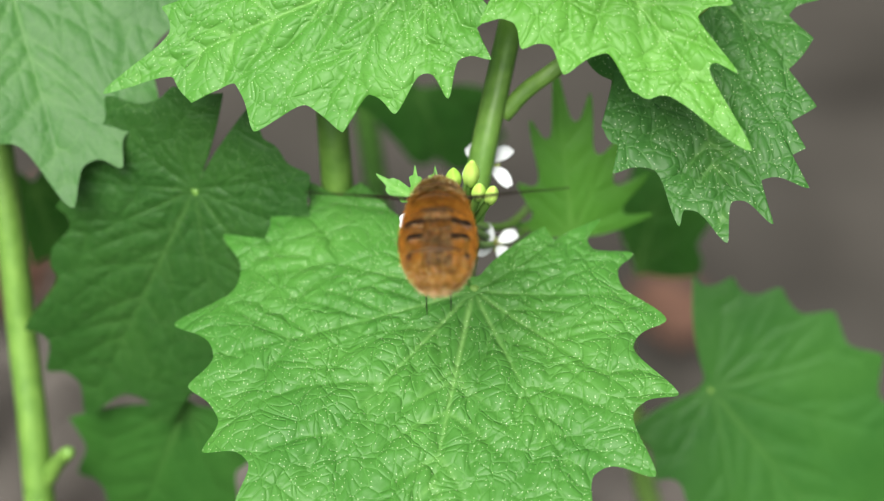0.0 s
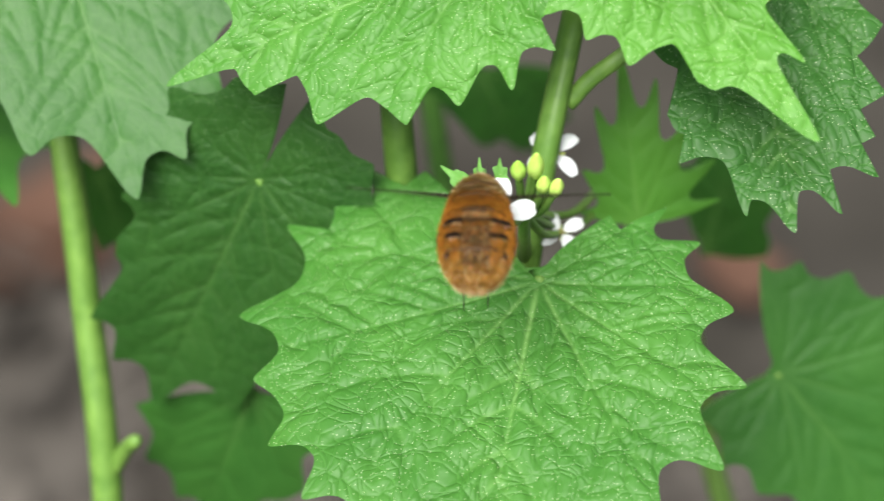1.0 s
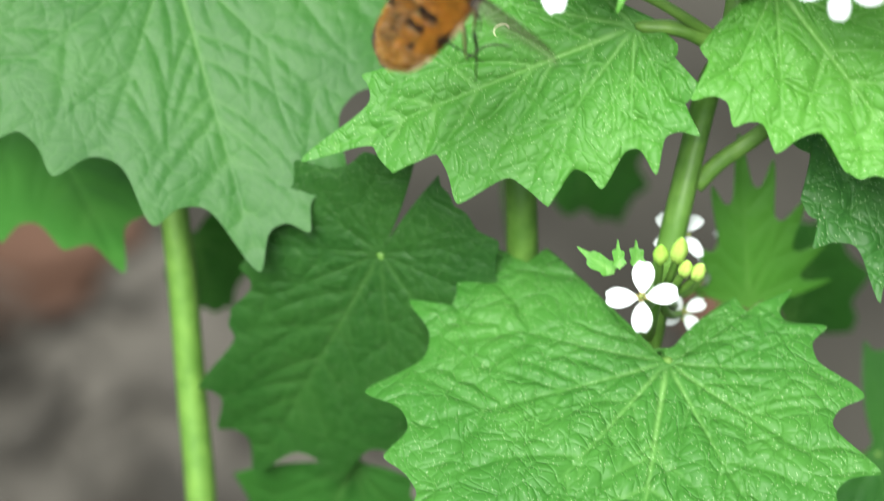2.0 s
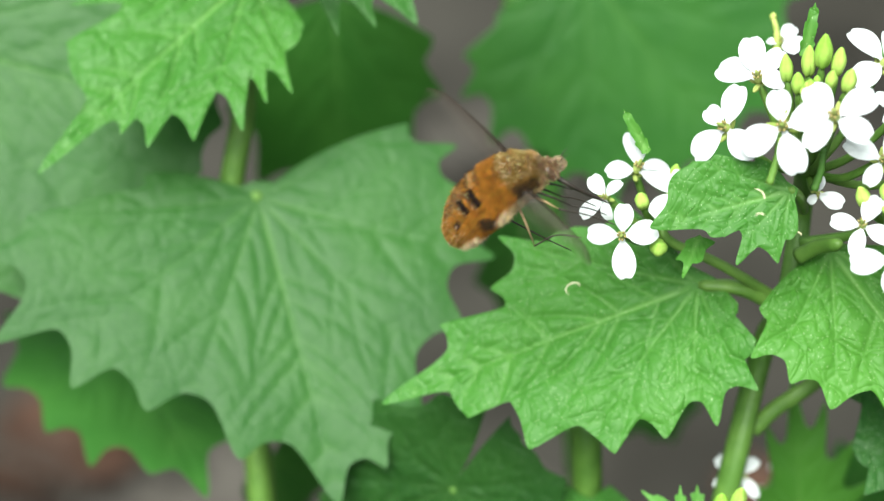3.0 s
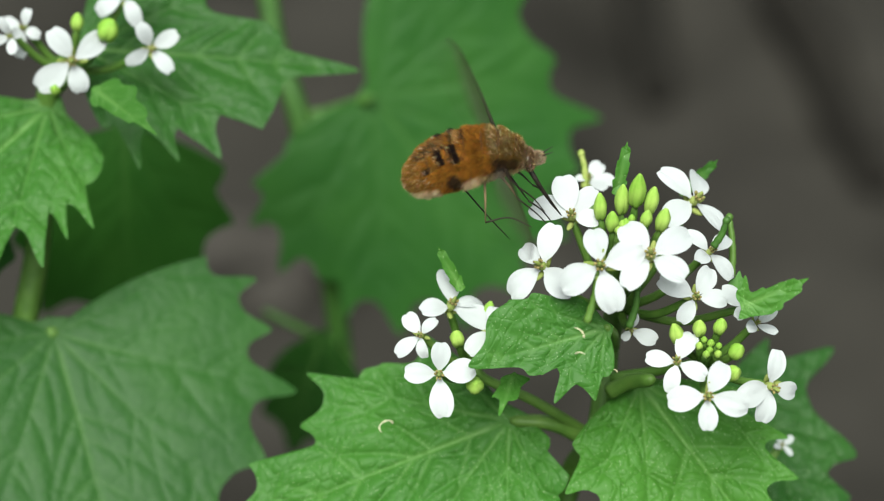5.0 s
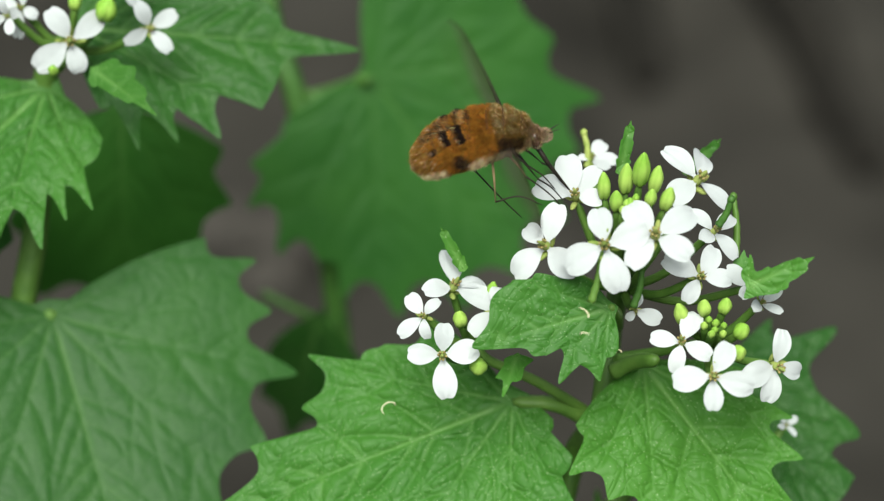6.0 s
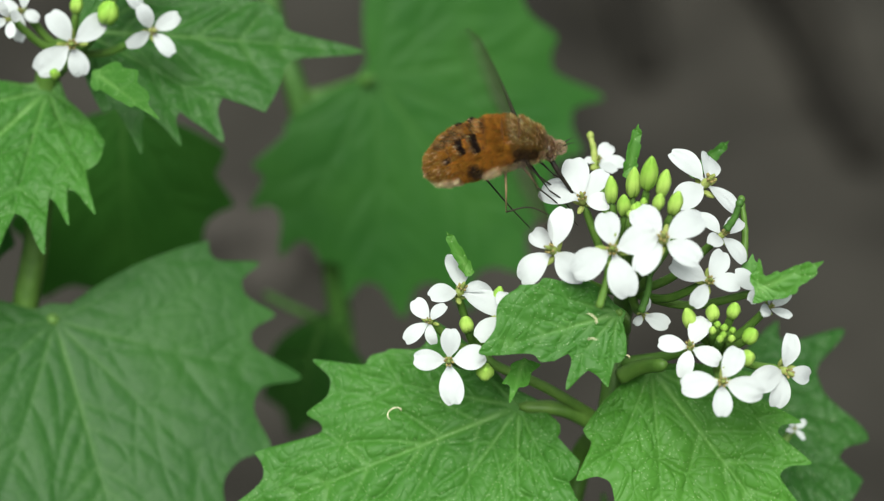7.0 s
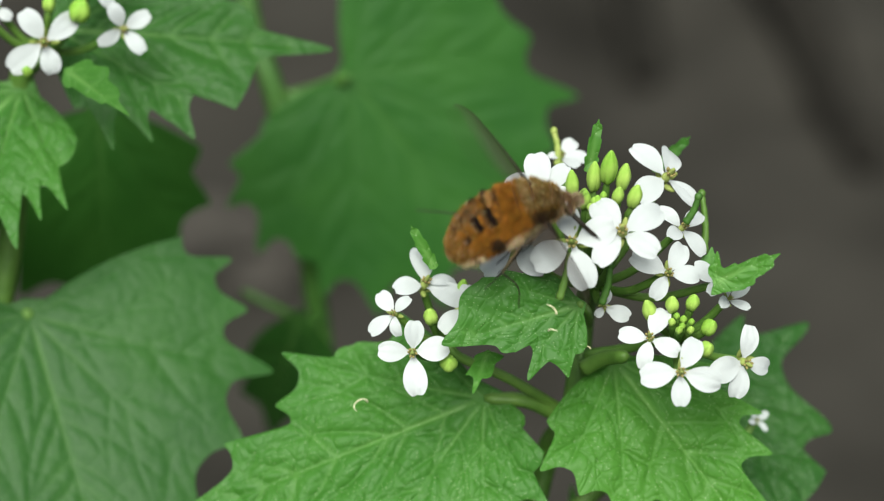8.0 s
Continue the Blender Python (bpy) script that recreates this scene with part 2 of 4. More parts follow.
def leaf(owner, base, tip, normal, length, right, left, cut, sag, fold, seed, label="", youth_and_light=0.0, specks=0.3, notch=(18.0, 18.0)):
    """A heart-shaped, toothed, quilted blade; millimetres. right, left: the teeth of each side, by angle from the midrib and reach,
    some with the angle and reach of the bay before them; notch: how far the lobes close round the stalk, in degrees."""
    rng = random.Random(seed)
    m = frame_of(Vector(base) * MM, Vector(tip) - Vector(base), normal)
    # margin: angle along the blade, angle at the rim, reach without teeth, reach with teeth
    margin = []
    for sgn, side in ((1, right), (-1, left)):
        row = [(0.0, 0.0, length, length)]
        a0, q0 = 0.0, length
        for a1, q1, *dip in side:
            gap = a1 - a0
            n = 22 if gap > 7 else 14
            if dip:
                turn, low_a, low_r = 0.5, min(a1 - 0.12 * gap, max(a0 + 0.12 * gap, dip[0])), dip[1]
            else:
                deep = cut * rng.uniform(0.8, 1.2) * min(1, max(0.35, gap / 16)) * (1 if a1 < 152 else 0.15)
                turn = rng.uniform(0.55, 0.66)
                x, y = (q0 * math.sin(radians(a0)) * (1 - turn) + q1 * math.sin(radians(a1)) * turn, q0 * math.cos(radians(a0)) * (1 - turn) + q1 * math.cos(radians(a1)) * turn)
                low_a, low_r = math.degrees(math.atan2(x, y)), math.hypot(x, y) * (1 - deep)
            for k in range(1, n + 1):
                u = k / n
                if u < turn:
                    v, ta, tr = 1 - u / turn, a0, q0
                else:
                    v, ta, tr = (u - turn) / (1 - turn), a1, q1
                w = 0.95 * (v * v * (3 - 2 * v)) ** 1.6 + 0.05 * v
                go = 0.7 * v + 0.3 * (1 - (1 - v) ** 2)
                row.append((sgn * radians(a0 + gap * u), sgn * radians(low_a + (ta - low_a) * go), q0 + (q1 - q0) * u, low_r + (tr - low_r) * w))
            a0, q0 = a1, q1
        end = min(q0, length * 0.07)
        span = min(notch[0 if sgn > 0 else 1], 179.5 - a0)
        for k in range(1, 9):
            u = k / 8
            e = end + (q0 - end) * (1 - u) ** 1.4
            row.append((sgn * radians(a0 + max(4.0, span) * u), sgn * radians(a0 + span * u), e, e))
        if a0 + span < 179:
            row.append((sgn * radians(179.5), sgn * radians(179.5), end * 0.8, end * 0.8))
        margin.append(row)
    loop = margin[0][::-1] + margin[1][1:]
    # veins: midrib and side ribs from the base, forked arcs off them
    veins = []

    def run(x, y, heading, reach, weight, bend, steps=5):
        """An arc of short straight runs; returns its joints."""
        joints = [(x, y, heading)]
        for k in range(steps):
            heading += bend / steps
            nx, ny = x + math.sin(heading) * reach / steps, y + math.cos(heading) * reach / steps
            veins.append((x, y, nx - x, ny - y, weight * (1 - 0.8 * k / steps), weight * (1 - 0.8 * (k + 1) / steps)))
            x, y = nx, ny
            joints.append((x, y, heading))
        return joints

    def blade(x, y):
        """How much of the blade is left beyond a point, as a share of its reach there."""
        a = math.degrees(math.atan2(x, y))
        return math.hypot(x, y) / max(0.1, radius_at(abs(a), length, right if a >= 0 else left))

    fine = specks > 0.1 and length > 12
    ribs = [(0.0, length, 1.0)]
    for sgn, side in ((1, right), (-1, left)):
        for a0, w in ((33, 0.8), (66, 0.75), (102, 0.65), (136, 0.55)):
            a0 += rng.uniform(-5, 5)
            ribs.append((sgn * radians(a0), radius_at(a0, length, side) * 0.93, w))
    for heading, reach, w in ribs:
        line = run(0, 0, heading * 0.92 if w < 1 else 0, reach, w, heading * 0.12 if w < 1 else 0, 8)
        hand = 1 if rng.random() < 0.5 else -1
        gap = 3.4 if length > 14 else 1.6
        count = max(3, int(reach / gap))
        for k in range(1, count):
            f = (k + rng.uniform(-0.4, 0.4)) / count
            if f < 0.12:
                continue
            i = min(7, int(f * 8))
            g = f * 8 - i
            x = line[i][0] + (line[i + 1][0] - line[i][0]) * g
            y = line[i][1] + (line[i + 1][1] - line[i][1]) * g
            for turn in ((hand, -hand) if w == 1 or k % 2 else (hand,)):
                left_over = (1 - blade(x, y)) * length
                out = line[i][2] + turn * radians(rng.uniform(36, 66))
                fork = run(x, y, out, max(1.2, min(reach * 0.42, left_over * 0.85 + 1.0)), 0.5 * w + 0.12, -turn * radians(rng.uniform(15, 40)))
                for q in (1, 2, 3, 4) if fine else ():
                    run(fork[q][0], fork[q][1], fork[q][2] + (1 if q % 2 else -1) * radians(rng.uniform(55, 80)), rng.uniform(1.4, 3.0), 0.16, rng.uniform(-0.7, 0.7), 3)
            hand = -hand
    V = np.array(veins, np.float32)
    rings = 84 if fine else 34
    th, rim, r0, r1 = (np.array([q[k] for q in loop]) for k in range(4))
    fr = (np.arange(1, rings + 1) / rings)[:, None]
    wt = fr ** 2.5
    X = np.concatenate([[0.0], (fr * (np.sin(th) * r0 * (1 - wt) + np.sin(rim) * r1 * wt)).ravel()])
    Y = np.concatenate([[0.0], (fr * (np.cos(th) * r0 * (1 - wt) + np.cos(rim) * r1 * wt)).ravel()])
    Q = np.concatenate([[0.0], np.repeat(fr, len(th), 1).ravel()])
    vein, groove, puff = np.zeros(len(X)), np.zeros(len(X)), np.ones(len(X))
    EE = V[:, 2] ** 2 + V[:, 3] ** 2 + 1e-6
    for c in range(0, len(X), 4000):
        px, py = X[c:c + 4000, None].astype(np.float32), Y[c:c + 4000, None].astype(np.float32)
        t = np.clip(((px - V[:, 0]) * V[:, 2] + (py - V[:, 1]) * V[:, 3]) / EE, 0, 1)
        dist = np.sqrt((px - V[:, 0] - t * V[:, 2]) ** 2 + (py - V[:, 1] - t * V[:, 3]) ** 2)
        wt = V[:, 4] + (V[:, 5] - V[:, 4]) * t
        vein[c:c + 4000] = (np.exp(-(dist / (0.20 * wt + 0.09)) ** 2) * np.clip(wt * 1.9 - 0.75, 0.03, 1)).max(1)
        groove[c:c + 4000] = (np.exp(-(dist / (0.13 + 0.22 * wt)) ** 2) * np.clip(0.3 + 0.7 * wt, 0, 1)).max(1)
        puff[c:c + 4000] = (1 - np.exp(-(dist / (0.45 + 0.9 * wt)) ** 2) * np.clip(wt * 3.2 - 0.3, 0.15, 1)).min(1)
    size = length
    wave = random.Random(seed * 7 + 1)
    p1, p2 = wave.uniform(0, 6), wave.uniform(0, 6)
    Z = ((0.36 * puff - 0.30 * groove) * min(1.0, size / 20) * (1.0 if specks > 0.3 else 0.36) * np.clip(Q * 6, 0, 1) * np.clip((1.05 - Q) * 5, 0.25, 1)
         + fold * np.abs(X) - sag * (X * X + 0.8 * Y * Y) / size
         + 0.025 * size * np.clip(np.hypot(X, Y) / size, 0, 1) ** 2 * np.sin(3 * np.arctan2(X, Y) + p1)
         + 0.015 * size * np.clip(np.hypot(X, Y) / size, 0, 1) ** 4 * np.sin(11 * np.arctan2(X, Y) + p2))
    n = len(th)
    verts = [(x * MM, y * MM, z * MM) for x, y, z in zip(X, Y, Z)]
    faces = [(0, 1 + k, 2 + k) for k in range(n - 1)]
    for i in range(rings - 1):
        a, b = 1 + i * n, 1 + (i + 1) * n
        faces += [(a + k, b + k, b + k + 1, a + k + 1) for k in range(n - 1)]
    faces = [q[::-1] for q in faces]
    me = bpy.data.meshes.new("leaf")
    me.from_pydata(verts, [], faces)
    me.update()
    at = me.attributes.new("vein", "FLOAT", "POINT")
    at.data.foreach_set("value", (np.clip(vein, 0, 1) * np.clip(Q * 12, 0.1, 1)).astype(np.float32))
    for p in me.polygons:
        p.use_smooth = True
    me.materials.append(LEAF)
    ob = part("leaf", me, LEAF, owner, label, m)
    ob["youth_and_light"], ob["specks"] = youth_and_light, specks
    return ob


def petal_mesh(name, bend, seed):
    """An obovate petal one unit long with a narrow claw, its blade rounded, faintly fluted and creased, its rim uneven."""
    rng = random.Random(seed)
    bm = bmesh.new()
    rows, nu, nv = [], 16, 10
    lean, notch, ph = rng.uniform(-0.05, 0.05), rng.uniform(0.0, 0.035), rng.uniform(0, 6)
    wide, twist = rng.uniform(0.285, 0.345), rng.uniform(-0.05, 0.05)
    for i in range(nu + 1):
        y = i / nu
        b = min(1.0, max(0.0, (y - 0.16) / 0.84))
        w = 0.07 + 0.02 * y + wide * max(0.0, math.sin(math.pi * b ** 0.92 * 0.97)) ** 0.62 * (0.62 + 0.38 * b)
        w *= 0.9
        z = 0.09 * math.sin(y * 2.6) - bend * y * y
        row = []
        for j in range(nv + 1):
            q = j / nv * 2 - 1
            end = notch * math.exp(-(q / 0.3) ** 2) * max(0.0, y - 0.8) * 5
            flute = 0.010 * math.cos(q * 8.0 + ph) * y + 0.014 * math.sin(ph + 5 * y + 2 * q) * y
            row.append(bm.verts.new((w * q + lean * y * y, y - end, z + 0.16 * q * q * w * (1.1 - y) + twist * q * y + flute - 0.05 * y ** 6)))
        rows.append(row)
    for a, b in zip(rows, rows[1:]):
        for k in range(nv):
            bm.faces.new((a[k], a[k + 1], b[k + 1], b[k]))
    me = bpy.data.meshes.new(name)
    bm.to_mesh(me)
    bm.free()
    for p in me.polygons:
        p.use_smooth = True
    me.materials.append(PETAL)
    return me


PETALS = [petal_mesh("petal", b, 11 + k) for k, b in enumerate((-0.06, 0.0, 0.06, 0.12, 0.2, 0.05, 0.28))]


def blob(bm, centre, rx, ry, rz, axis=(0, 0, 1), rough=0.0, u=10, v=7):
    """An ellipsoid with its long way along axis."""
    q = Vector(axis).to_track_quat("Z", "Y").to_matrix().to_4x4()
    made = bmesh.ops.create_uvsphere(bm, u_segments=u, v_segments=v, radius=1)["verts"]
    for w in made:
        c = w.co.copy()
        k = 1 + rough * noise.noise(c * 2.3 + Vector(centre) * 900)
        w.co = Vector(centre) + q @ Vector((c.x * rx * k, c.y * ry * k, c.z * rz * k))
    return made


def heart_mesh():
    bm = bmesh.new()
    blob(bm, (0, 0, 0.05), 0.12, 0.12, 0.2)
    blob(bm, (0, 0, 0.3), 0.06, 0.06, 0.22)
    for k in range(4):
        a = math.pi / 2 * k
        c, s = math.cos(a), math.sin(a)
        blob(bm, (0.20 * c, 0.20 * s, -0.08), 0.08, 0.07, 0.24, (c, s, 0.7))
    me = bpy.data.meshes.new("flower")
    bm.to_mesh(me)
    bm.free()
    for p in me.polygons:
        p.use_smooth = True
    me.materials.append(HEART)
    return me


def stamen_mesh():
    bm = bmesh.new()
    add_tube(bm, [Vector((0, 0, 0)), Vector((0.05, 0, 0.2)), Vector((0.12, 0, 0.36))], 0.022, 0.018, 5)
    blob(bm, (0.13, 0, 0.40), 0.05, 0.05, 0.085, (0.4, 0, 1), 0, 6, 5)
    me = bpy.data.meshes.new("stamen")
    bm.to_mesh(me)
    bm.free()
    for p in me.polygons:
        p.use_smooth = True
    me.materials.append(ANTHER)
    return me


FLOWER_HEART, STAMEN = heart_mesh(), stamen_mesh()


def stalk(owner, a, b, r0, r1):
    """A thin flower stalk from the hub a up to b, millimetres."""
    a, b = Vector(a), Vector(b)
    mid = (a + b) / 2 + Vector((0, 0, -0.12 * (b - a).length))
    tube(owner, "flower_stalk", r0, r1, [a, mid, b])


def flower(owner, at, facing, petals, hub, lift=4.0):
    """A four-petalled white cross with a green heart and six stamens. petals: each one's turn about the heart and its length in millimetres."""
    rng = random.Random(int(at[0] * 71 + at[1] * 37 + at[2] * 13))
    n = Vector(facing).normalized()
    up = Vector((0, 1, 0)) if abs(n.z) > 0.9 else Vector((0, 0, 1))
    m = frame_of(Vector(at) * MM, up - n * up.dot(n), n)
    k = sum(q[1] for q in petals) / len(petals) * MM
    heart = part("flower", FLOWER_HEART, HEART, owner, "", m @ Matrix.Diagonal((k, k, k, 1)))
    for turn, reach in petals:
        f = reach * MM / k
        tilt = lift + rng.uniform(-7, 7)
        ob = new("petal", rng.choice(PETALS))
        ob.parent = heart
        ob.matrix_basis = pose(0, 0, rng.uniform(-0.02, 0.04), 0, 0, turn) @ pose(0, 0.03, 0.02, tilt, rng.uniform(-10, 10), 0) @ Matrix.Diagonal((max(0.8, f * rng.uniform(0.9, 1.08)), f * 0.97 / math.cos(radians(tilt)), 1, 1))
    for i in range(6):
        ob = new("stamen", STAMEN)
        ob.parent = heart
        ob.matrix_basis = pose(0, 0, 0.02, 0, 0, 60 * i + rng.uniform(-12, 12)) @ Matrix.Diagonal((0.8, 0.8, rng.uniform(0.55, 0.8), 1))
    back = Vector(at) - n * k / MM * 0.12
    stalk(owner, hub, back, 0.42, 0.34)
    return heart


def loose_flower(owner, at, facing, spin, span, opened, hub):
    """A flower half closed or seen from afar: its petals fold in as opened falls."""
    rng = random.Random(int(at[0] * 53 + at[2] * 17))
    shut = (1 - opened) * 80
    petals = [(spin + 90 * i + rng.uniform(-9, 9), span / 2 * math.cos(radians(shut)) * rng.uniform(0.92, 1.05)) for i in range(4)]
    return flower(owner, at, facing, petals, hub, shut)


def bud(owner, at, length, width, hub):
    """A closed bud: four clasped sepals with a paler tip."""
    at, hub = Vector(at), Vector(hub)
    d = (at - hub)
    d = (d.normalized() + Vector((0, -0.1, 0.9))).normalized()
    bm = bmesh.new()
    for k in range(4):
        a = math.pi / 2 * k
        q = d.to_track_quat("Z", "Y")
        side = q @ Vector((math.cos(a), math.sin(a), 0))
        sepal = blob(bm, side * width * 0.15 * MM, width * 0.36 * MM, width * 0.36 * MM, length * 0.6 * MM, d - side * 0.05, 0.05, 10, 10)
        for w in sepal:
            along = w.co.dot(d) / (length * 0.6 * MM)
            w.co -= (w.co - d * w.co.dot(d)) * max(0.0, along) ** 1.6 * 0.5
    part("bud", bm, BUD, owner, "", Matrix.Translation(at * MM))
    stalk(owner, hub, at - d * length * 0.45, 0.4, 0.34)


def pod(owner, a, b, skin=None):
    """A slender young seed pod."""
    a, b = Vector(a), Vector(b)
    bm = bmesh.new()
    o = world_of(owner).translation
    line = [q * MM - o for q in spline([a, (a + b) / 2 + Vector((0.2, 0, 0)), b], 6)]
    add_tube(bm, line, 0.36 * MM, 0.26 * MM, 8, 0.1)
    blob(bm, line[-1], 0.36 * MM, 0.36 * MM, 0.4 * MM, b - a, 0, 8, 6)
    part("seed_pod", bm, skin or STEM, owner)


# ---- ground ----
def ground_height(x, y):
    p = Vector((x, y, 0))
    return 0.012 * noise.noise(p * 9) + 0.006 * noise.noise(p * 31) - 0.006


def build_ground():
    bm = bmesh.new()
    xs = sorted({round(s * (0.02 * k if k < 60 else 1.2 * 1.35 ** (k - 59)), 4) for k in range(74) for s in (-1, 1)})
    grid = [[bm.verts.new((x, y + 0.5, ground_height(x, y + 0.5) * (1 if max(abs(x), abs(y)) < 1.3 else 0.4))) for x in xs] for y in xs]
    for a, b in zip(grid, grid[1:]):
        for k in range(len(xs) - 1):
            bm.faces.new((a[k], a[k + 1], b[k + 1], b[k]))
    g = part("ground", bm, SOIL, None)
    tagged(g, "bare grey-brown woodland soil strewn with dead leaves", "ground", kind="structure")


build_ground()


def dead_leaf(bm, x, y, size, turn, rng):
    """A curled dry leaf lying on the soil, with a wavy rim."""
    z = ground_height(x, y) + 0.002
    m = pose(x, y, z + size * 0.12, rng.uniform(-22, 22), rng.uniform(-22, 22), turn)
    curl = rng.uniform(0.2, 0.7)
    wide = rng.uniform(0.28, 0.45)
    rows = []
    for i in range(8):
        v = i / 7
        w = wide * math.sin(math.pi * min(0.985, max(0.03, v)) ** 0.85) * (1 + 0.15 * math.sin(v * 19))
        rows.append([bm.verts.new(m @ Vector((w * s * size, (v - 0.5) * size, size * (curl * (w * s) ** 2 + 0.25 * curl * (v - 0.5) ** 2 - 0.05)))) for s in (-1, -0.5, 0, 0.5, 1)])
    for a, b in zip(rows, rows[1:]):
        for k in range(4):
            bm.faces.new((a[k], a[k + 1], b[k + 1], b[k]))


def build_litter():
    rng = random.Random(4)
    bm = bmesh.new()
    for _ in range(5200):
        x, y = rng.gauss(0, 0.55), rng.gauss(0.4, 0.5)
        if noise.noise(Vector((x * 3, y * 3, 7))) < -0.25 or y > 0.62 + 0.1 * noise.noise(Vector((x * 4, 3, 1))) and abs(x) < 0.55 and y < 1.4:
            continue
        dead_leaf(bm, x, y, rng.uniform(0.03, 0.07), rng.uniform(0, 360), rng)
    ob = part("leaf_litter", bm, LITTER, None)
    tagged(ob, "loose grey-brown dead leaves covering the soil", "leaf litter", kind="stuff")


build_litter()


def rusty_leaf(x, y, size, turn, seed):
    bm = bmesh.new()
    dead_leaf(bm, x, y, size, turn, random.Random(seed))
    bmesh.ops.translate(bm, verts=bm.verts, vec=(0, 0, 0.012))
    tagged(part("dead_leaf", bm, RUSTY, None), "curled rusty brown dead leaf on the soil", "dead leaf", "fallen leaves")


for spot in ((-0.158, 0.412, 0.085, 20, 1), (-0.172, 0.385, 0.07, 110, 2), (-0.15, 0.43, 0.07, 75, 3), (0.085, 0.385, 0.035, 10, 5)):
    rusty_leaf(*spot)


def fallen_branch(points, r):
    bm = bmesh.new()
    add_tube(bm, spline([(x, y, ground_height(x, y) + r * 0.7) for x, y in points], 8), r, r * 0.6, 10, 0.08)
    tagged(part("fallen_branch", bm, BARK_AND_SHADE, None), "thin dark branch-like strip lying on the soil", "branch")


# dark tube put in for a shadowed hollow of the soil
fallen_branch([(0.293, 0.886), (0.295, 0.838), (0.297, 0.800), (0.299, 0.758), (0.298, 0.705), (0.296, 0.676)], 0.016)
# fallen branch further left
fallen_branch([(0.220, 0.952), (0.215, 0.886), (0.210, 0.838), (0.206, 0.788), (0.204, 0.764)], 0.014)

# ---- plants ----
plant_a = plant(20, 60, "garlic mustard in flower with white clusters and bright toothed leaves")
plant_b = plant(-45, 55, "garlic mustard with broad heart-shaped leaves and white flowers on top")
plant_c = plant(0, 120, "shaded garlic mustard with large heart-shaped leaves")
plant_d = plant(10, 90, "low garlic mustard with dark shaded leaves")
plant_e = plant(60, 100, "garlic mustard with a broad low leaf and young yellow-green leaves")
DARK_STEMMED.add(plant_c.name)
# <pieces>
leaf(plant_a, (21.9, -6.2, 359.9), (17.1, -31.5, 354.5), (-0.046, -0.202, 0.978), 28.1,
     [(17, 29.0, 12, 27.2), (33.3, 29.3, 26.9, 27.0), (46, 28.3, 39.1, 25.9), (60.6, 26.8, 51.9, 25.5), (76.7, 27.3, 66.6, 23.9), (100.2, 25.0, 88, 21.8), (109.8, 21.9, 101.4, 20.9), (122.4, 22.3, 114.2, 19.1), (131.9, 17.2, 123.7, 17.3)],
     [(15, 27.5, 10, 26.0), (32.1, 26.1, 23.2, 24.6), (48.2, 24.8, 39.6, 21.7), (65.9, 21.4, 56.9, 19.3), (86.3, 17.6, 75.2, 15.6), (114, 15.0, 104.5, 13.1), (134.4, 14.2, 123.8, 11.6), (147.7, 9.7, 135.2, 9.3)], 0.20, 0.10, 0.05, 3, "broad toothed green leaf with quilted veins and pale specks", 0.20, 1.00, notch=(-3.0, 18.0))
# brighter green mixed in partly for the stronger light on this leaf
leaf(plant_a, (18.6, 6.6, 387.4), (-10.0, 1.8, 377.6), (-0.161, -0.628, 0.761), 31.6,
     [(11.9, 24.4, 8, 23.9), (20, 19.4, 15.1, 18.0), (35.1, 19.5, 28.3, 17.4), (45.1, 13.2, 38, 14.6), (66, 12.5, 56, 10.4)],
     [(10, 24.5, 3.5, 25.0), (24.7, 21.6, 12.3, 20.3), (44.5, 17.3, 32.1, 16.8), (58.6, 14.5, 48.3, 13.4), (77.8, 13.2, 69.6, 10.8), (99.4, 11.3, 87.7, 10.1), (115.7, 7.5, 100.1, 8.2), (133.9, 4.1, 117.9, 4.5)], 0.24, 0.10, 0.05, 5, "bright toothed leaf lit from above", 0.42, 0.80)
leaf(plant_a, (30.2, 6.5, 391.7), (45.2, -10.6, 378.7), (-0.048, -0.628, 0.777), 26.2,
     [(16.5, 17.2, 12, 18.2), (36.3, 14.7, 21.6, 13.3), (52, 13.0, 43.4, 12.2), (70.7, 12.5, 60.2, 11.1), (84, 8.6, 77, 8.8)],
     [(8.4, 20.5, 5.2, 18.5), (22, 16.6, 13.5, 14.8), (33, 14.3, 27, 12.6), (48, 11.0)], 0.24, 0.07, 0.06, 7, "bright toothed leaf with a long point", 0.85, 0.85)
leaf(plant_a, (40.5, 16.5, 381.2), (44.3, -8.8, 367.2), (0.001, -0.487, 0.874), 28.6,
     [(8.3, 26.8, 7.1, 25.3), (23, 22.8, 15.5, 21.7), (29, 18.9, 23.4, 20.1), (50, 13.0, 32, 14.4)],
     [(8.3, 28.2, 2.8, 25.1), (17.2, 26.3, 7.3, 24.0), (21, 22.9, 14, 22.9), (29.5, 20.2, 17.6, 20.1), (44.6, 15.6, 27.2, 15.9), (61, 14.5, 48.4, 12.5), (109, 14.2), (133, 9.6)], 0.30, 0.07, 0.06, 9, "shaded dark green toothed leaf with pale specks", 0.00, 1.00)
leaf(plant_a, (25.2, 0.5, 402.1), (13.0, -2.0, 399.8), (0.047, -0.780, 0.624), 12.3,
     [(31, 8.8, 14, 10.4), (45, 5.6, 38, 7.2), (67, 3.2, 55, 4.0)],
     [(20, 6.9, 13, 7.9), (39.1, 7.9, 23, 5.5), (64.9, 6.3, 46.5, 5.5), (84, 3.6, 70, 4.2)], 0.15, 0.07, 0.06, 11, "small lobed upper leaf beside the flowers", 0.4, 0.55)
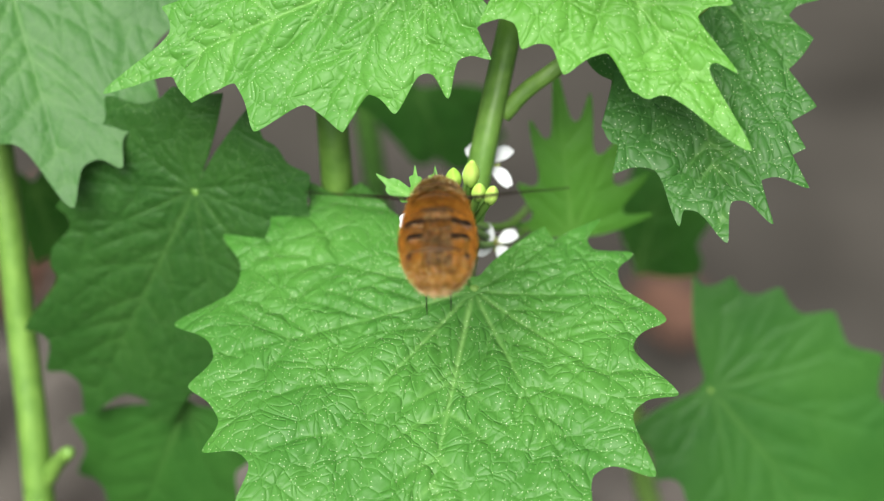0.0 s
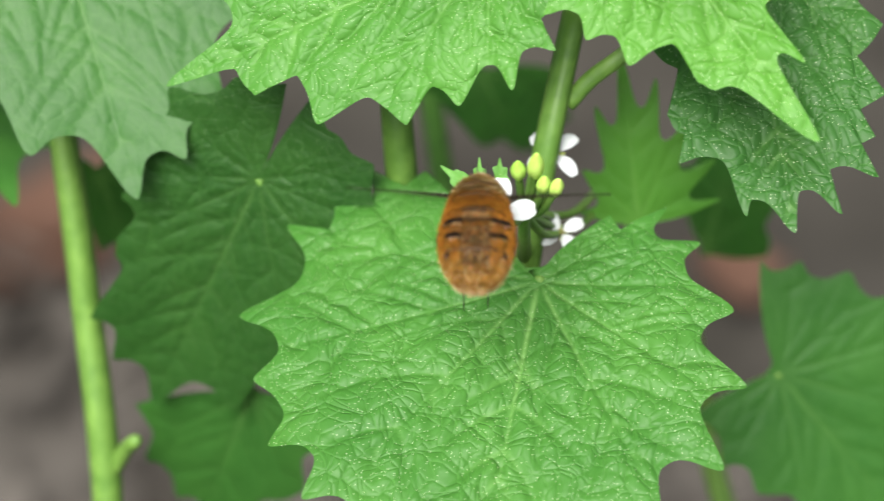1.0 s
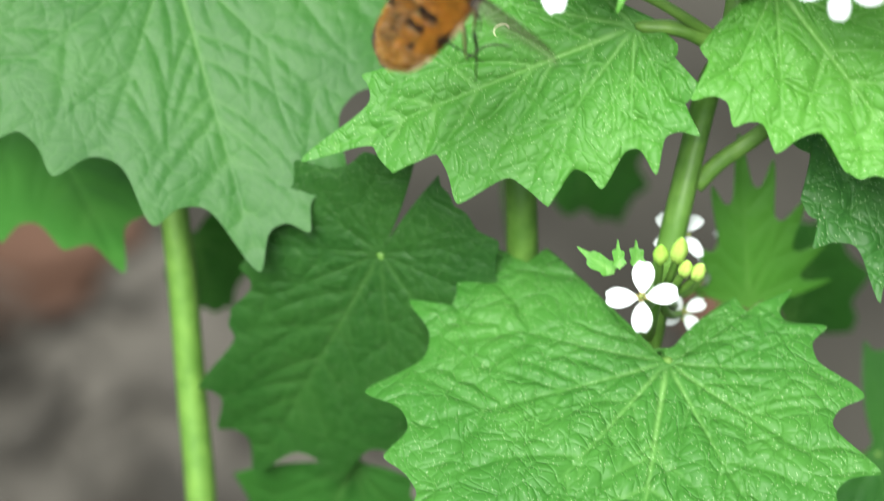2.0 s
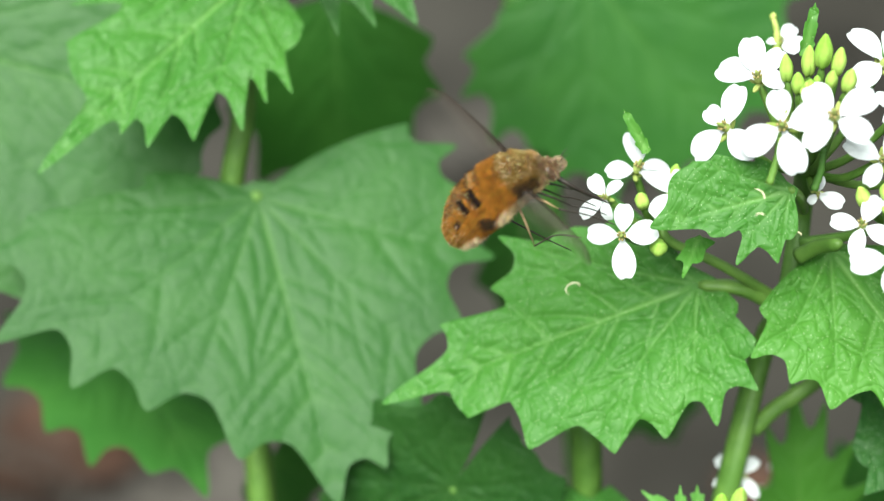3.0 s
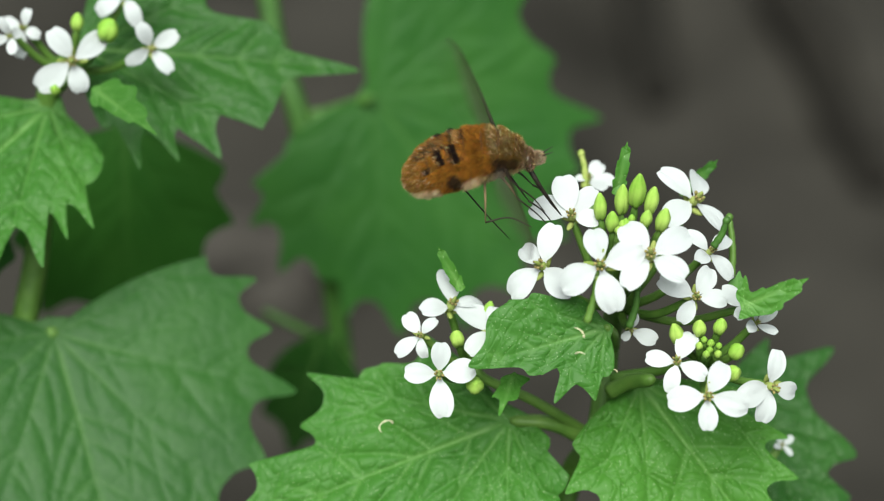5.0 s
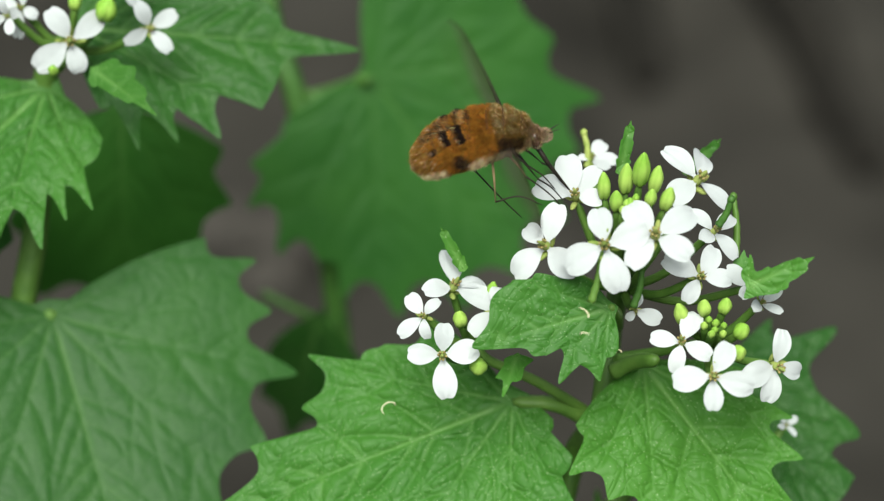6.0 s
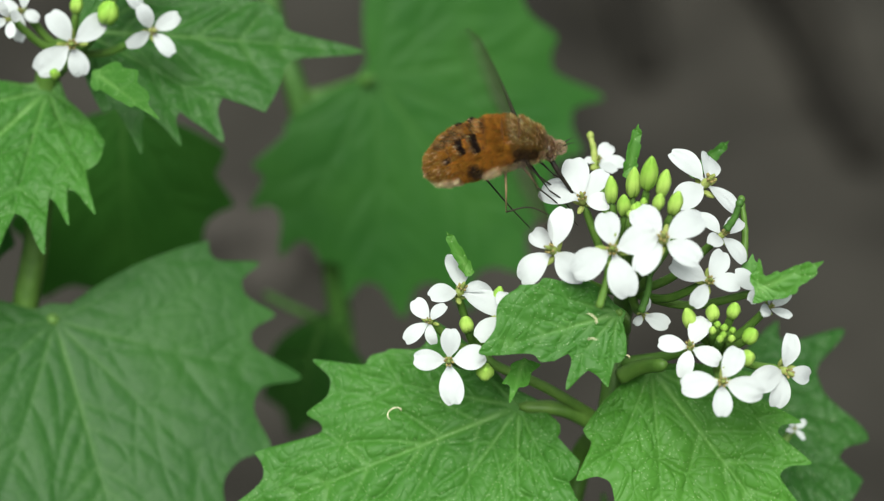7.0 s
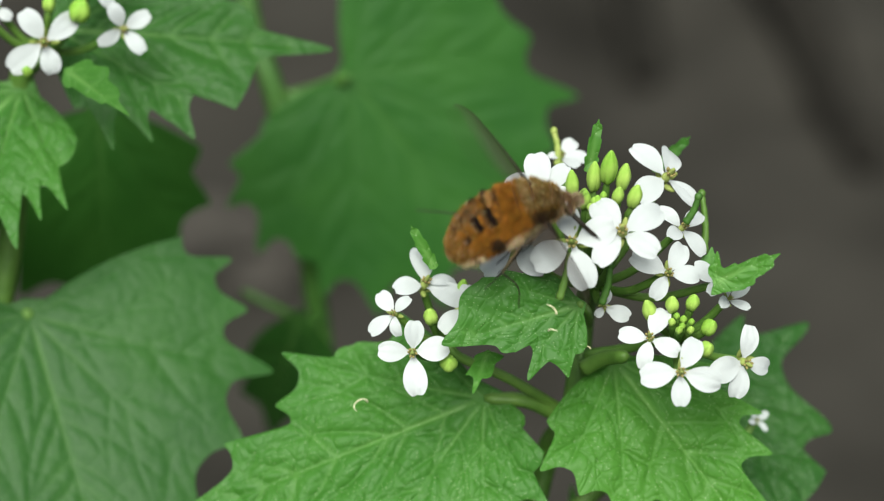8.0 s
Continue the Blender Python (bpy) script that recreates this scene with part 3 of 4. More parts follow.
leaf(plant_a, (36.4, -1.3, 405.7), (41.6, -1.8, 409.0), (-0.376, -0.801, 0.465), 5.9,
     [(13.5, 4.2, 6, 5.1), (34.9, 2.6, 22, 3.3), (137, 1.2)],
     [(8.3, 3.9, 4, 4.9), (28, 1.6, 17, 2.3), (64, 2.6, 40, 1.3), (110, 1.0)], 0.05, 0.07, 0.06, 12, "small narrow upper leaf", 0.85, 0.60)
leaf(plant_a, (18.0, 3.0, 395.4), (16.3, -1.2, 393.7), (0.073, -0.394, 0.916), 4.5,
     [(21, 3.2), (48, 1.3)],
     [(21, 2.6), (93, 1.5)], 0.20, 0.07, 0.06, 13, "small narrow upper leaf", 0.85, 0.50)
leaf(plant_a, (13.3, 7.4, 401.5), (11.2, 8.7, 405.0), (-0.275, -0.692, 0.666), 4.3,
     [(6, 3.70), (14, 2.15), (42, 0.73), (100, 0.43)],
     [(6, 3.70), (14, 2.15), (42, 0.73), (100, 0.43)], 0.03, 0.07, 0.10, 14, "small narrow upper leaf", 0.90, 0.70)
leaf(plant_a, (26.6, 9.1, 410.4), (27.3, 10.4, 414.8), (-0.02, -0.775, 0.627), 4.6,
     [(6, 3.97), (14, 2.31), (42, 0.79), (100, 0.46)],
     [(6, 3.97), (14, 2.31), (42, 0.79), (100, 0.46)], 0.03, 0.07, 0.10, 15, "small narrow upper leaf", 0.85, 0.70)
leaf(plant_a, (36.6, 3.3, 403.2), (37.3, 4.7, 405.4), (-0.211, -0.798, 0.565), 2.6,
     [(27, 2.0), (74, 0.7)],
     [(25, 1.5), (105, 0.5)], 0.05, 0.07, 0.06, 16, "small narrow upper leaf", 0.70, 0.30)
leaf(plant_a, (34.1, 16.1, 406.2), (37.0, 16.2, 409.6), (0.1, -0.8, 0.583), 4.5,
     [(6, 3.89), (14, 2.26), (42, 0.77), (100, 0.45)],
     [(6, 3.89), (14, 2.26), (42, 0.77), (100, 0.45)], 0.03, 0.07, 0.10, 17, "small narrow upper leaf", 0.50, 0.70)
leaf(plant_a, (16.7, -5.2, 369.7), (13.6, -3.8, 371.5), (0.014, -0.777, 0.630), 3.8,
     [(18, 2.1), (94, 0.8)],
     [(25, 2.0), (72, 0.5)], 0.05, 0.07, 0.06, 19, "small narrow upper leaf", 0.90, 0.40)
leaf(plant_a, (18.9, -4.9, 369.9), (18.8, -3.3, 371.9), (0.022, -0.770, 0.637), 2.5,
     [(20, 1.7), (59, 0.9)],
     [(21, 1.8), (58, 0.7)], 0.15, 0.07, 0.06, 22, "small narrow upper leaf", 0.90, 0.40)
leaf(plant_a, (17.2, -6.3, 371.1), (17.1, -4.7, 373.0), (0.033, -0.770, 0.637), 2.5,
     [(19, 1.5), (55, 0.8)],
     [(20, 1.6), (58, 0.7)], 0.15, 0.07, 0.06, 20, "small narrow upper leaf", 0.90, 0.40)
leaf(plant_c, (3.3, 51.9, 364.7), (-0.3, 58.9, 342.5), (-0.620, -0.772, -0.142), 26.0,
     [(13, 21.3), (25, 11.7)],
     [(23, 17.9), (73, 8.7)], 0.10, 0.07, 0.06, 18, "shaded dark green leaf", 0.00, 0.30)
leaf(plant_b, (-24.3, 26.2, 383.3), (-14.9, 2.1, 363.8), (0.121, -0.595, 0.794), 32.1,
     [(18, 26.9), (41, 24.5), (57, 26.8), (74, 29.8), (91, 28.3), (99, 22.9), (104, 15.2), (116, 11.6)],
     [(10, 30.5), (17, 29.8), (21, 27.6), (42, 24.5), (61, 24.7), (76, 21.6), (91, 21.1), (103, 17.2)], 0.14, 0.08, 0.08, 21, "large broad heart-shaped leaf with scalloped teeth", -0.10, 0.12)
leaf(plant_b, (-24.5, 34.5, 404.3), (-43.3, 14.8, 394.6), (0.066, -0.492, 0.868), 29.0,
     [(22.7, 19.4, 6.9, 20.5), (35, 17.9), (47, 13.7)],
     [(8.3, 21.2, 4.8, 20.4), (16.7, 21.2, 8.1, 19.1), (27.7, 19.0, 16.8, 17.1), (41.8, 17.4, 27.3, 13.5), (50.2, 14.7, 42.7, 11.8), (60.5, 14.2, 52.5, 11.1), (84.4, 8.0, 64.2, 9.5)], 0.32, 0.07, 0.06, 23, "bright toothed leaf hanging from the stem", 0.35, 0.80)
leaf(plant_b, (-21.4, 38.4, 408.6), (5.6, 36.0, 408.6), (-0.053, -0.599, 0.799), 27.0,
     [(22.8, 19.6, 7.4, 19.8), (37.4, 18.0, 20.7, 15.3), (48, 15.5, 38.1, 12.9), (61.8, 14.2, 47.1, 11.1), (72, 8.8, 62, 9.0)],
     [(11.6, 18.5, 6.1, 19.4), (33, 18.8), (55, 15.5), (80, 10.6)], 0.32, 0.07, 0.06, 25, "green toothed leaf ending in a long point", 0.10, 0.40)
leaf(plant_b, (-19.5, 28.3, 409.6), (-13.5, 21.0, 408.9), (-0.490, -0.469, 0.735), 9.0,
     [(10, 4.4), (72, 1.2)],
     [(12, 6.5), (32, 4.6), (58, 2.3)], 0.10, 0.07, 0.06, 26, "small bright upper leaf", 0.60, 0.30)
leaf(plant_b, (-61.2, 37.3, 395.7), (-28.4, 32.0, 388.7), (-0.1, -0.70, 0.70), 34.0,
     [(9, 33.7), (20, 32.6), (33, 32.0), (48, 30.6), (64, 28.9), (85, 25.5), (110, 21.1), (140, 17.0)],
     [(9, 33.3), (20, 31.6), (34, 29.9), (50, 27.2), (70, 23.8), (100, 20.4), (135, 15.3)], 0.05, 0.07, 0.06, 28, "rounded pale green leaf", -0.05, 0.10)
leaf(plant_b, (-43.8, 39.2, 357.9), (-30.5, 14.2, 354.1), (0.057, -0.120, 0.991), 28.8,
     [(10, 24.0), (26, 22.1), (42, 18.6), (68, 15.9), (113, 12.4)],
     [(16, 23.9), (29, 13.6)], 0.12, 0.07, 0.06, 29, "yellow-green toothed leaf low on the stem", 0.12, 0.00)
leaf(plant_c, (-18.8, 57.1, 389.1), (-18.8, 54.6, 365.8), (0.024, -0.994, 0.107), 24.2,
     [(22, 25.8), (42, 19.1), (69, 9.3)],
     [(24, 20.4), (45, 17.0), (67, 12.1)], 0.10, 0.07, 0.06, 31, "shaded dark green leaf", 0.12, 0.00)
# slightly darkened colour adds to this leaf's shade
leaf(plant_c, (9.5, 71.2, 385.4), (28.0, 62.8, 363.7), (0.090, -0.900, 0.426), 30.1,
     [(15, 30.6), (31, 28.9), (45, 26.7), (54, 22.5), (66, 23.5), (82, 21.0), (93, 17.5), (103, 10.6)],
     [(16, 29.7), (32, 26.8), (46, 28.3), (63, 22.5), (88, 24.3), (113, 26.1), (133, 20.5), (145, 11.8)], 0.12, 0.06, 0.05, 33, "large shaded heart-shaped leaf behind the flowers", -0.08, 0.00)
# colour strongly darkened in place of shade from the leaves overhead
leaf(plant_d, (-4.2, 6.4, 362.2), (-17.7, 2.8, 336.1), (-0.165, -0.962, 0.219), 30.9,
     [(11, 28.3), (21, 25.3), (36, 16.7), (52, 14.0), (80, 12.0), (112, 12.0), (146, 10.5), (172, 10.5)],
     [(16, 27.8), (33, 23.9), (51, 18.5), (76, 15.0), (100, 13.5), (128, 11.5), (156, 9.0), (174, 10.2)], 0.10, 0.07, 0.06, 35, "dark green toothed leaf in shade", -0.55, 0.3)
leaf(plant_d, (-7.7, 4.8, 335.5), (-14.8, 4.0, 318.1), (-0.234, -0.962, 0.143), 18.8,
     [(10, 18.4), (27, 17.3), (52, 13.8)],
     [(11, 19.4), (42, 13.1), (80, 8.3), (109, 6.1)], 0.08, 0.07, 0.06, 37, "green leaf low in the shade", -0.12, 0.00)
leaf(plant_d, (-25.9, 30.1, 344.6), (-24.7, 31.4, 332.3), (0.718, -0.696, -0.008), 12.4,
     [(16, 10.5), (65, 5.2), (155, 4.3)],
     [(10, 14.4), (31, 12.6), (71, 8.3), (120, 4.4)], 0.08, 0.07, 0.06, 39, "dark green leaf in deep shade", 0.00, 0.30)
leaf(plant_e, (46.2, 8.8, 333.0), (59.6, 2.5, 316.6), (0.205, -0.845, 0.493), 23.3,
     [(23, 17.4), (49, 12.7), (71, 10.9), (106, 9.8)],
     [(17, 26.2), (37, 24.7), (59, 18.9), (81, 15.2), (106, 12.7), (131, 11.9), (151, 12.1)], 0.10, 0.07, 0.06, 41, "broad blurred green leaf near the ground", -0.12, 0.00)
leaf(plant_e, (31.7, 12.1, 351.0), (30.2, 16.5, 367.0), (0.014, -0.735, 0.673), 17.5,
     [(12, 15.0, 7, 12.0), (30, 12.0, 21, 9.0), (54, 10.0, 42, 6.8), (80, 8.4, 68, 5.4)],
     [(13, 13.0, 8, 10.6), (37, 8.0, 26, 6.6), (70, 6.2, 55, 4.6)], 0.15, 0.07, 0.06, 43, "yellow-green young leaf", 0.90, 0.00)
leaf(plant_e, (40.8, 38.2, 324.4), (43.5, 38.8, 338.9), (-0.608, -0.781, 0.145), 16.4,
     [(7, 16.4), (30, 14.4), (62, 8.7)],
     [(16, 14.3), (36, 10.7)], 0.10, 0.07, 0.06, 45, "dark green leaf in deep shade", 0.00, 0.30)
leaf(plant_e, (15.5, 48.6, 343.4), (19.1, 51.2, 329.8), (0.648, -0.761, 0.023), 14.3,
     [(11, 11.4), (129, 10.3), (160, 7.4)],
     [(10, 20.6), (26, 20.9), (46, 13.4)], 0.08, 0.07, 0.06, 47, "dark green leaf in deep shade", 0.00, 0.30)
tube(plant_a, "stem", 1.50, 1.00, [(6.5, 1.6, -4.0), (8.0, -8.4, 146.5), (9.4, -18.4, 293.0), (15.4, -6.5, 332.1), (19.7, -1.1, 349.6), (22.6, 3.2, 365.8), (25.8, 10.6, 377.4), (26.9, 6.4, 385.6), (28.2, 12.1, 392.2), (27.5, 6.8, 400.7)])
tube(plant_a, "leaf_stalk", 0.95, 0.55, [(26.7, 6.8, 384.6), (22.8, 6.4, 387.1), (18.6, 6.6, 387.4)])
tube(plant_a, "leaf_stalk", 0.75, 0.60, [(27.3, 5.2, 391.8), (28.8, 4.1, 393.7), (30.1, 1.3, 396.0)])
tube(plant_a, "leaf_stalk", 0.80, 0.70, [(24.9, 6.7, 369.9), (27.1, 7.4, 372.2), (30.5, 8.4, 374.5), (35.8, 12.8, 377.0), (40.5, 16.5, 381.2)])
tube(plant_a, "leaf_stalk", 0.75, 0.60, [(20.0, 0.2, 351.2), (21.1, -3.1, 355.5), (22.1, -6.1, 360.1)])
tube(plant_a, "side_branch", 0.70, 0.50, [(20.6, 2.3, 353.7), (20.7, -2.5, 361.8), (20.8, -5.0, 367.1)])
tube(plant_a, "side_branch", 0.50, 0.40, [(26.3, 7.3, 385.2), (20.5, 5.3, 390.6), (15.8, 5.1, 393.3), (14.8, 5.9, 394.5)])
tube(plant_a, "side_branch", 0.60, 0.30, [(27.6, 6.5, 392.3), (31.4, 5.2, 394.1), (34.8, 2.7, 397.2)])
tube(plant_a, "leaf_stalk", 0.50, 0.40, [(27.4, 6.1, 396.3), (26.3, 2.3, 400.2), (25.2, 0.5, 402.3)])
tube(plant_b, "stem", 1.80, 1.10, [(-25.3, 6.6, -4.0), (-25.0, -3.4, 143.2), (-24.7, -13.4, 286.3), (-23.5, 1.0, 325.9), (-24.2, 9.1, 341.3), (-24.9, 15.5, 354.5), (-27.0, 27.5, 376.5), (-27.3, 28.0, 382.7), (-25.9, 31.3, 390.5), (-24.7, 35.6, 403.9), (-22.7, 34.8, 409.3)])
tube(plant_b, "leaf_stalk", 0.80, 0.70, [(-27.3, 28.9, 378.3), (-25.7, 27.6, 382.3), (-24.0, 26.1, 383.2)])
tube(plant_b, "leaf_stalk", 0.90, 0.70, [(-22.9, 2.1, 327.2), (-20.7, 1.1, 331.4), (-18.8, -0.7, 334.8)])
tube(plant_c, "stem", 1.60, 1.20, [(15.5, 68.4, -4.0), (14.0, 58.4, 141.4), (12.5, 48.4, 282.7), (6.5, 63.2, 353.3), (1.4, 74.0, 378.9), (-1.1, 78.3, 385.1), (-2.1, 80.9, 389.0), (-3.5, 86.2, 396.9)])
tube(plant_c, "leaf_stalk", 0.80, 0.70, [(1.0, 75.0, 380.3), (4.7, 75.1, 381.1), (9.4, 69.6, 386.3)])
tube(plant_c, "leaf_stalk", 0.50, 0.50, [(6.4, 62.5, 355.5), (1.5, 61.0, 359.0), (-3.2, 62.6, 360.8)])
tube(plant_d, "stem", 1.80, 1.40, [(7.2, 16.1, -4.0), (7.5, 6.1, 141.4), (7.8, -3.9, 282.9), (9.0, 5.7, 336.0), (9.2, 7.0, 357.0), (9.1, 8.3, 364.1), (8.9, 10.3, 369.3), (8.6, 14.3, 374.1)])
tube(plant_d, "leaf_stalk", 0.80, 0.70, [(7.3, 7.8, 338.7), (-1.1, 12.9, 345.1), (-4.2, 6.4, 362.2)])
tube(plant_e, "stem", 1.60, 1.20, [(54.4, 32.4, -4.0), (52.1, 22.4, 129.8), (49.8, 12.4, 259.6), (40.7, 27.2, 305.6), (37.8, 32.1, 322.7), (31.7, 29.3, 336.1)])
tube(plant_e, "leaf_stalk", 0.80, 0.70, [(40.1, 26.4, 310.2), (43.2, 17.5, 321.5), (46.2, 8.8, 333.0)])
flower(plant_a, (28.3, 0.7, 409.3), (-0.2, -0.56, 0.81), [(48, 3.68), (156, 3.62), (247, 3.53), (316, 3.97)], (27.8, 7.8, 399.1))
flower(plant_a, (24.1, 0.5, 408.5), (-0.24, -0.75, 0.62), [(20, 3.32), (127, 3.77), (207, 4.10), (301, 3.81)], (27.8, 7.8, 399.1))
flower(plant_a, (19.8, 3.7, 406.3), (-0.53, -0.55, 0.65), [(9, 3.74), (74, 2.65), (153, 3.93), (253, 3.74)], (27.8, 7.8, 399.1))
flower(plant_a, (22.7, 8.1, 408.5), (-0.23, -0.51, 0.83), [(27, 3.86), (84, 3.94), (271, 2.33), (337, 3.22)], (27.8, 7.8, 399.1))
flower(plant_a, (33.5, 9.6, 409.2), (0.3, -0.44, 0.85), [(18, 4.01), (97, 3.69), (195, 3.58), (310, 3.57)], (27.8, 7.8, 399.1))
flower(plant_a, (32.8, 1.4, 404.7), (0.01, -0.74, 0.68), [(62, 3.37), (147, 2.52), (262, 2.76), (328, 2.99)], (27.8, 7.8, 399.1))
flower(plant_a, (34.5, 5.6, 406.5), (0.35, -0.43, 0.83), [(16, 2.56), (98, 2.12), (186, 2.90), (279, 2.74)], (27.8, 7.8, 399.1), lift=18)
flower(plant_a, (25.6, 17.4, 406.7), (0.03, -0.28, 0.96), [(99, 1.28), (216, 2.15), (263, 2.39), (323, 2.21)], (27.8, 7.8, 399.1), lift=12)
flower(plant_a, (31.3, -1.6, 399.9), (-0.24, -0.47, 0.85), [(98, 2.73), (183, 2.59), (258, 2.84), (349, 2.95)], (34.6, 2.0, 397.7))
flower(plant_a, (33.1, -6.1, 399.8), (-0.14, -0.8, 0.59), [(102, 3.41), (183, 2.91), (260, 3.59), (338, 3.15)], (34.6, 2.0, 397.7))
flower(plant_a, (39.4, -2.4, 398.1), (0.36, -0.88, 0.29), [(92, 3.46), (157, 3.18), (245, 2.84), (341, 3.09)], (34.6, 2.0, 397.7))
loose_flower(plant_a, (38.2, 0.6, 402.5), (0.25, -0.59, 0.77), 25, 4.74, 0.45, (34.6, 2.0, 397.7))
flower(plant_a, (27.9, 2.6, 400.5), (-0.09, -0.95, 0.28), [(141, 1.12), (243, 1.04), (247, 2.33), (354, 1.56)], (27.8, 7.8, 399.1), lift=10)
flower(plant_a, (9.8, 4.6, 398.4), (-0.43, -0.62, 0.66), [(57, 2.47), (150, 2.79), (208, 1.92), (341, 1.85)], (15.0, 7.2, 393.2))
flower(plant_a, (11.1, 0.6, 397.2), (-0.12, -0.83, 0.54), [(2, 2.76), (90, 3.01), (192, 3.76), (281, 3.12)], (15.0, 7.2, 393.2))
flower(plant_a, (12.5, 7.3, 399.5), (0.19, -0.31, 0.93), [(13, 3.47), (109, 2.89), (241, 4.08), (289, 2.82)], (15.0, 7.2, 393.2), lift=10)
flower(plant_a, (16.0, 4.6, 398.9), (-0.02, -0.58, 0.81), [(136, 2.98), (228, 1.68), (302, 2.54), (352, 2.39)], (15.0, 7.2, 393.2))
flower(plant_b, (-21.6, 29.9, 411.7), (0.03, -0.89, 0.46), [(33, 3.45), (126, 4.14), (194, 3.0), (308, 3.84)], (-22.2, 34.1, 408.5))
loose_flower(plant_b, (-14.5, 31.7, 412.2), (0.34, -0.84, 0.43), 20, 5.84, 0.70, (-22.2, 34.1, 408.5))
flower(plant_b, (-26.2, 33.5, 413.2), (-0.38, -0.78, 0.49), [(86, 2.32), (179, 2.89), (254, 1.74), (355, 1.85)], (-22.2, 34.1, 408.5))
loose_flower(plant_b, (-17.0, 36.1, 415.4), (0.03, -0.71, 0.71), 30, 6.43, 1.00, (-22.2, 34.1, 408.5))
loose_flower(plant_b, (-27.2, 31.5, 413.4), (-0.38, -0.87, 0.32), 30, 4.21, 0.60, (-22.2, 34.1, 408.5))
loose_flower(plant_a, (44.4, 6.3, 384.6), (0.23, -0.61, 0.76), 20, 2.89, 0.60, (41.6, 4.7, 381.8))
loose_flower(plant_a, (18.9, -10.5, 371.4), (-0.14, -0.70, 0.70), 8, 6.10, 1.00, (20.8, -3.7, 365.8))
loose_flower(plant_a, (30.5, 21.8, 352.2), (0.22, -0.45, 0.86), 20, 4.82, 0.70, (20.8, -3.7, 365.8))
loose_flower(plant_a, (23.5, 4.8, 365.6), (0.02, -0.47, 0.88), 35, 5.40, 0.85, (20.8, -3.7, 365.8))
loose_flower(plant_a, (29.5, 17.6, 350.4), (0.23, -0.62, 0.75), 40, 5.0, 0.85, (20.8, -3.7, 365.8))
flower(plant_a, (37.6, 2.4, 403.0), (0.19, -0.5, 0.84), [(47, 2.73), (118, 2.04), (156, 0.71), (285, 1.03)], (27.8, 7.8, 399.1), lift=20)
loose_flower(plant_a, (24.0, 1.8, 358.7), (0.1, -0.60, 0.78), 25, 4.6, 0.80, (20.8, -3.7, 365.8))
bud(plant_a, (26.7, 7.2, 411.0), 2.60, 1.33, (27.8, 7.8, 399.1))
bud(plant_a, (27.7, 6.1, 412.6), 2.91, 1.50, (27.8, 7.8, 399.1))
bud(plant_a, (29.1, 6.3, 411.5), 2.36, 1.32, (27.8, 7.8, 399.1))
bud(plant_a, (29.7, 3.8, 411.1), 2.15, 1.31, (27.8, 7.8, 399.1))
bud(plant_a, (25.7, 5.5, 409.8), 1.88, 1.22, (27.8, 7.8, 399.1))
bud(plant_a, (28.1, 3.2, 411.6), 1.58, 1.02, (27.8, 7.8, 399.1))
bud(plant_a, (24.8, 7.0, 410.4), 2.37, 1.23, (27.8, 7.8, 399.1))
bud(plant_a, (26.5, 3.8, 410.6), 1.12, 0.84, (27.8, 7.8, 399.1))
bud(plant_a, (27.3, 3.5, 410.2), 0.93, 0.75, (27.8, 7.8, 399.1))
bud(plant_a, (26.2, 3.8, 410.6), 0.75, 0.61, (27.8, 7.8, 399.1))
bud(plant_a, (26.7, 2.9, 410.1), 0.74, 0.60, (27.8, 7.8, 399.1))
bud(plant_a, (25.9, 3.6, 410.1), 0.75, 0.61, (27.8, 7.8, 399.1))
bud(plant_a, (27.4, 2.7, 409.9), 0.70, 0.56, (27.8, 7.8, 399.1))
bud(plant_a, (27.1, 4.4, 410.8), 0.75, 0.61, (27.8, 7.8, 399.1))
bud(plant_a, (33.7, -2.5, 402.0), 0.65, 0.56, (34.6, 2.0, 397.7))
bud(plant_a, (33.4, -1.3, 402.2), 0.66, 0.56, (34.6, 2.0, 397.7))
bud(plant_a, (34.6, -1.9, 402.0), 0.65, 0.56, (34.6, 2.0, 397.7))
bud(plant_a, (12.9, 4.4, 398.3), 1.61, 1.33, (15.0, 7.2, 393.2))
bud(plant_a, (15.9, 6.9, 399.4), 1.91, 1.24, (15.0, 7.2, 393.2))
bud(plant_a, (14.3, 0.7, 395.9), 1.59, 1.59, (15.0, 7.2, 393.2))
bud(plant_a, (31.4, 0.6, 401.5), 2.08, 1.33, (34.6, 2.0, 397.7))
bud(plant_a, (33.2, -0.0, 402.5), 1.60, 1.22, (34.6, 2.0, 397.7))
bud(plant_a, (35.0, -0.0, 402.7), 1.51, 1.22, (34.6, 2.0, 397.7))
bud(plant_a, (36.2, -2.0, 401.5), 1.59, 1.41, (34.6, 2.0, 397.7))
bud(plant_a, (35.9, -3.0, 399.9), 1.69, 1.41, (34.6, 2.0, 397.7))
bud(plant_a, (33.0, -1.5, 401.7), 0.84, 0.66, (34.6, 2.0, 397.7))
bud(plant_a, (34.0, -1.4, 401.9), 0.84, 0.66, (34.6, 2.0, 397.7))
bud(plant_a, (33.4, -2.7, 401.7), 0.84, 0.65, (34.6, 2.0, 397.7))
bud(plant_a, (34.6, -2.0, 401.2), 0.84, 0.66, (34.6, 2.0, 397.7))
bud(plant_b, (-18.3, 31.3, 414.3), 2.10, 2.10, (-22.2, 34.1, 408.5))
bud(plant_b, (-21.3, 33.4, 414.0), 1.59, 1.27, (-22.2, 34.1, 408.5))
bud(plant_b, (-23.2, 28.5, 409.4), 1.26, 1.05, (-22.2, 34.1, 408.5))
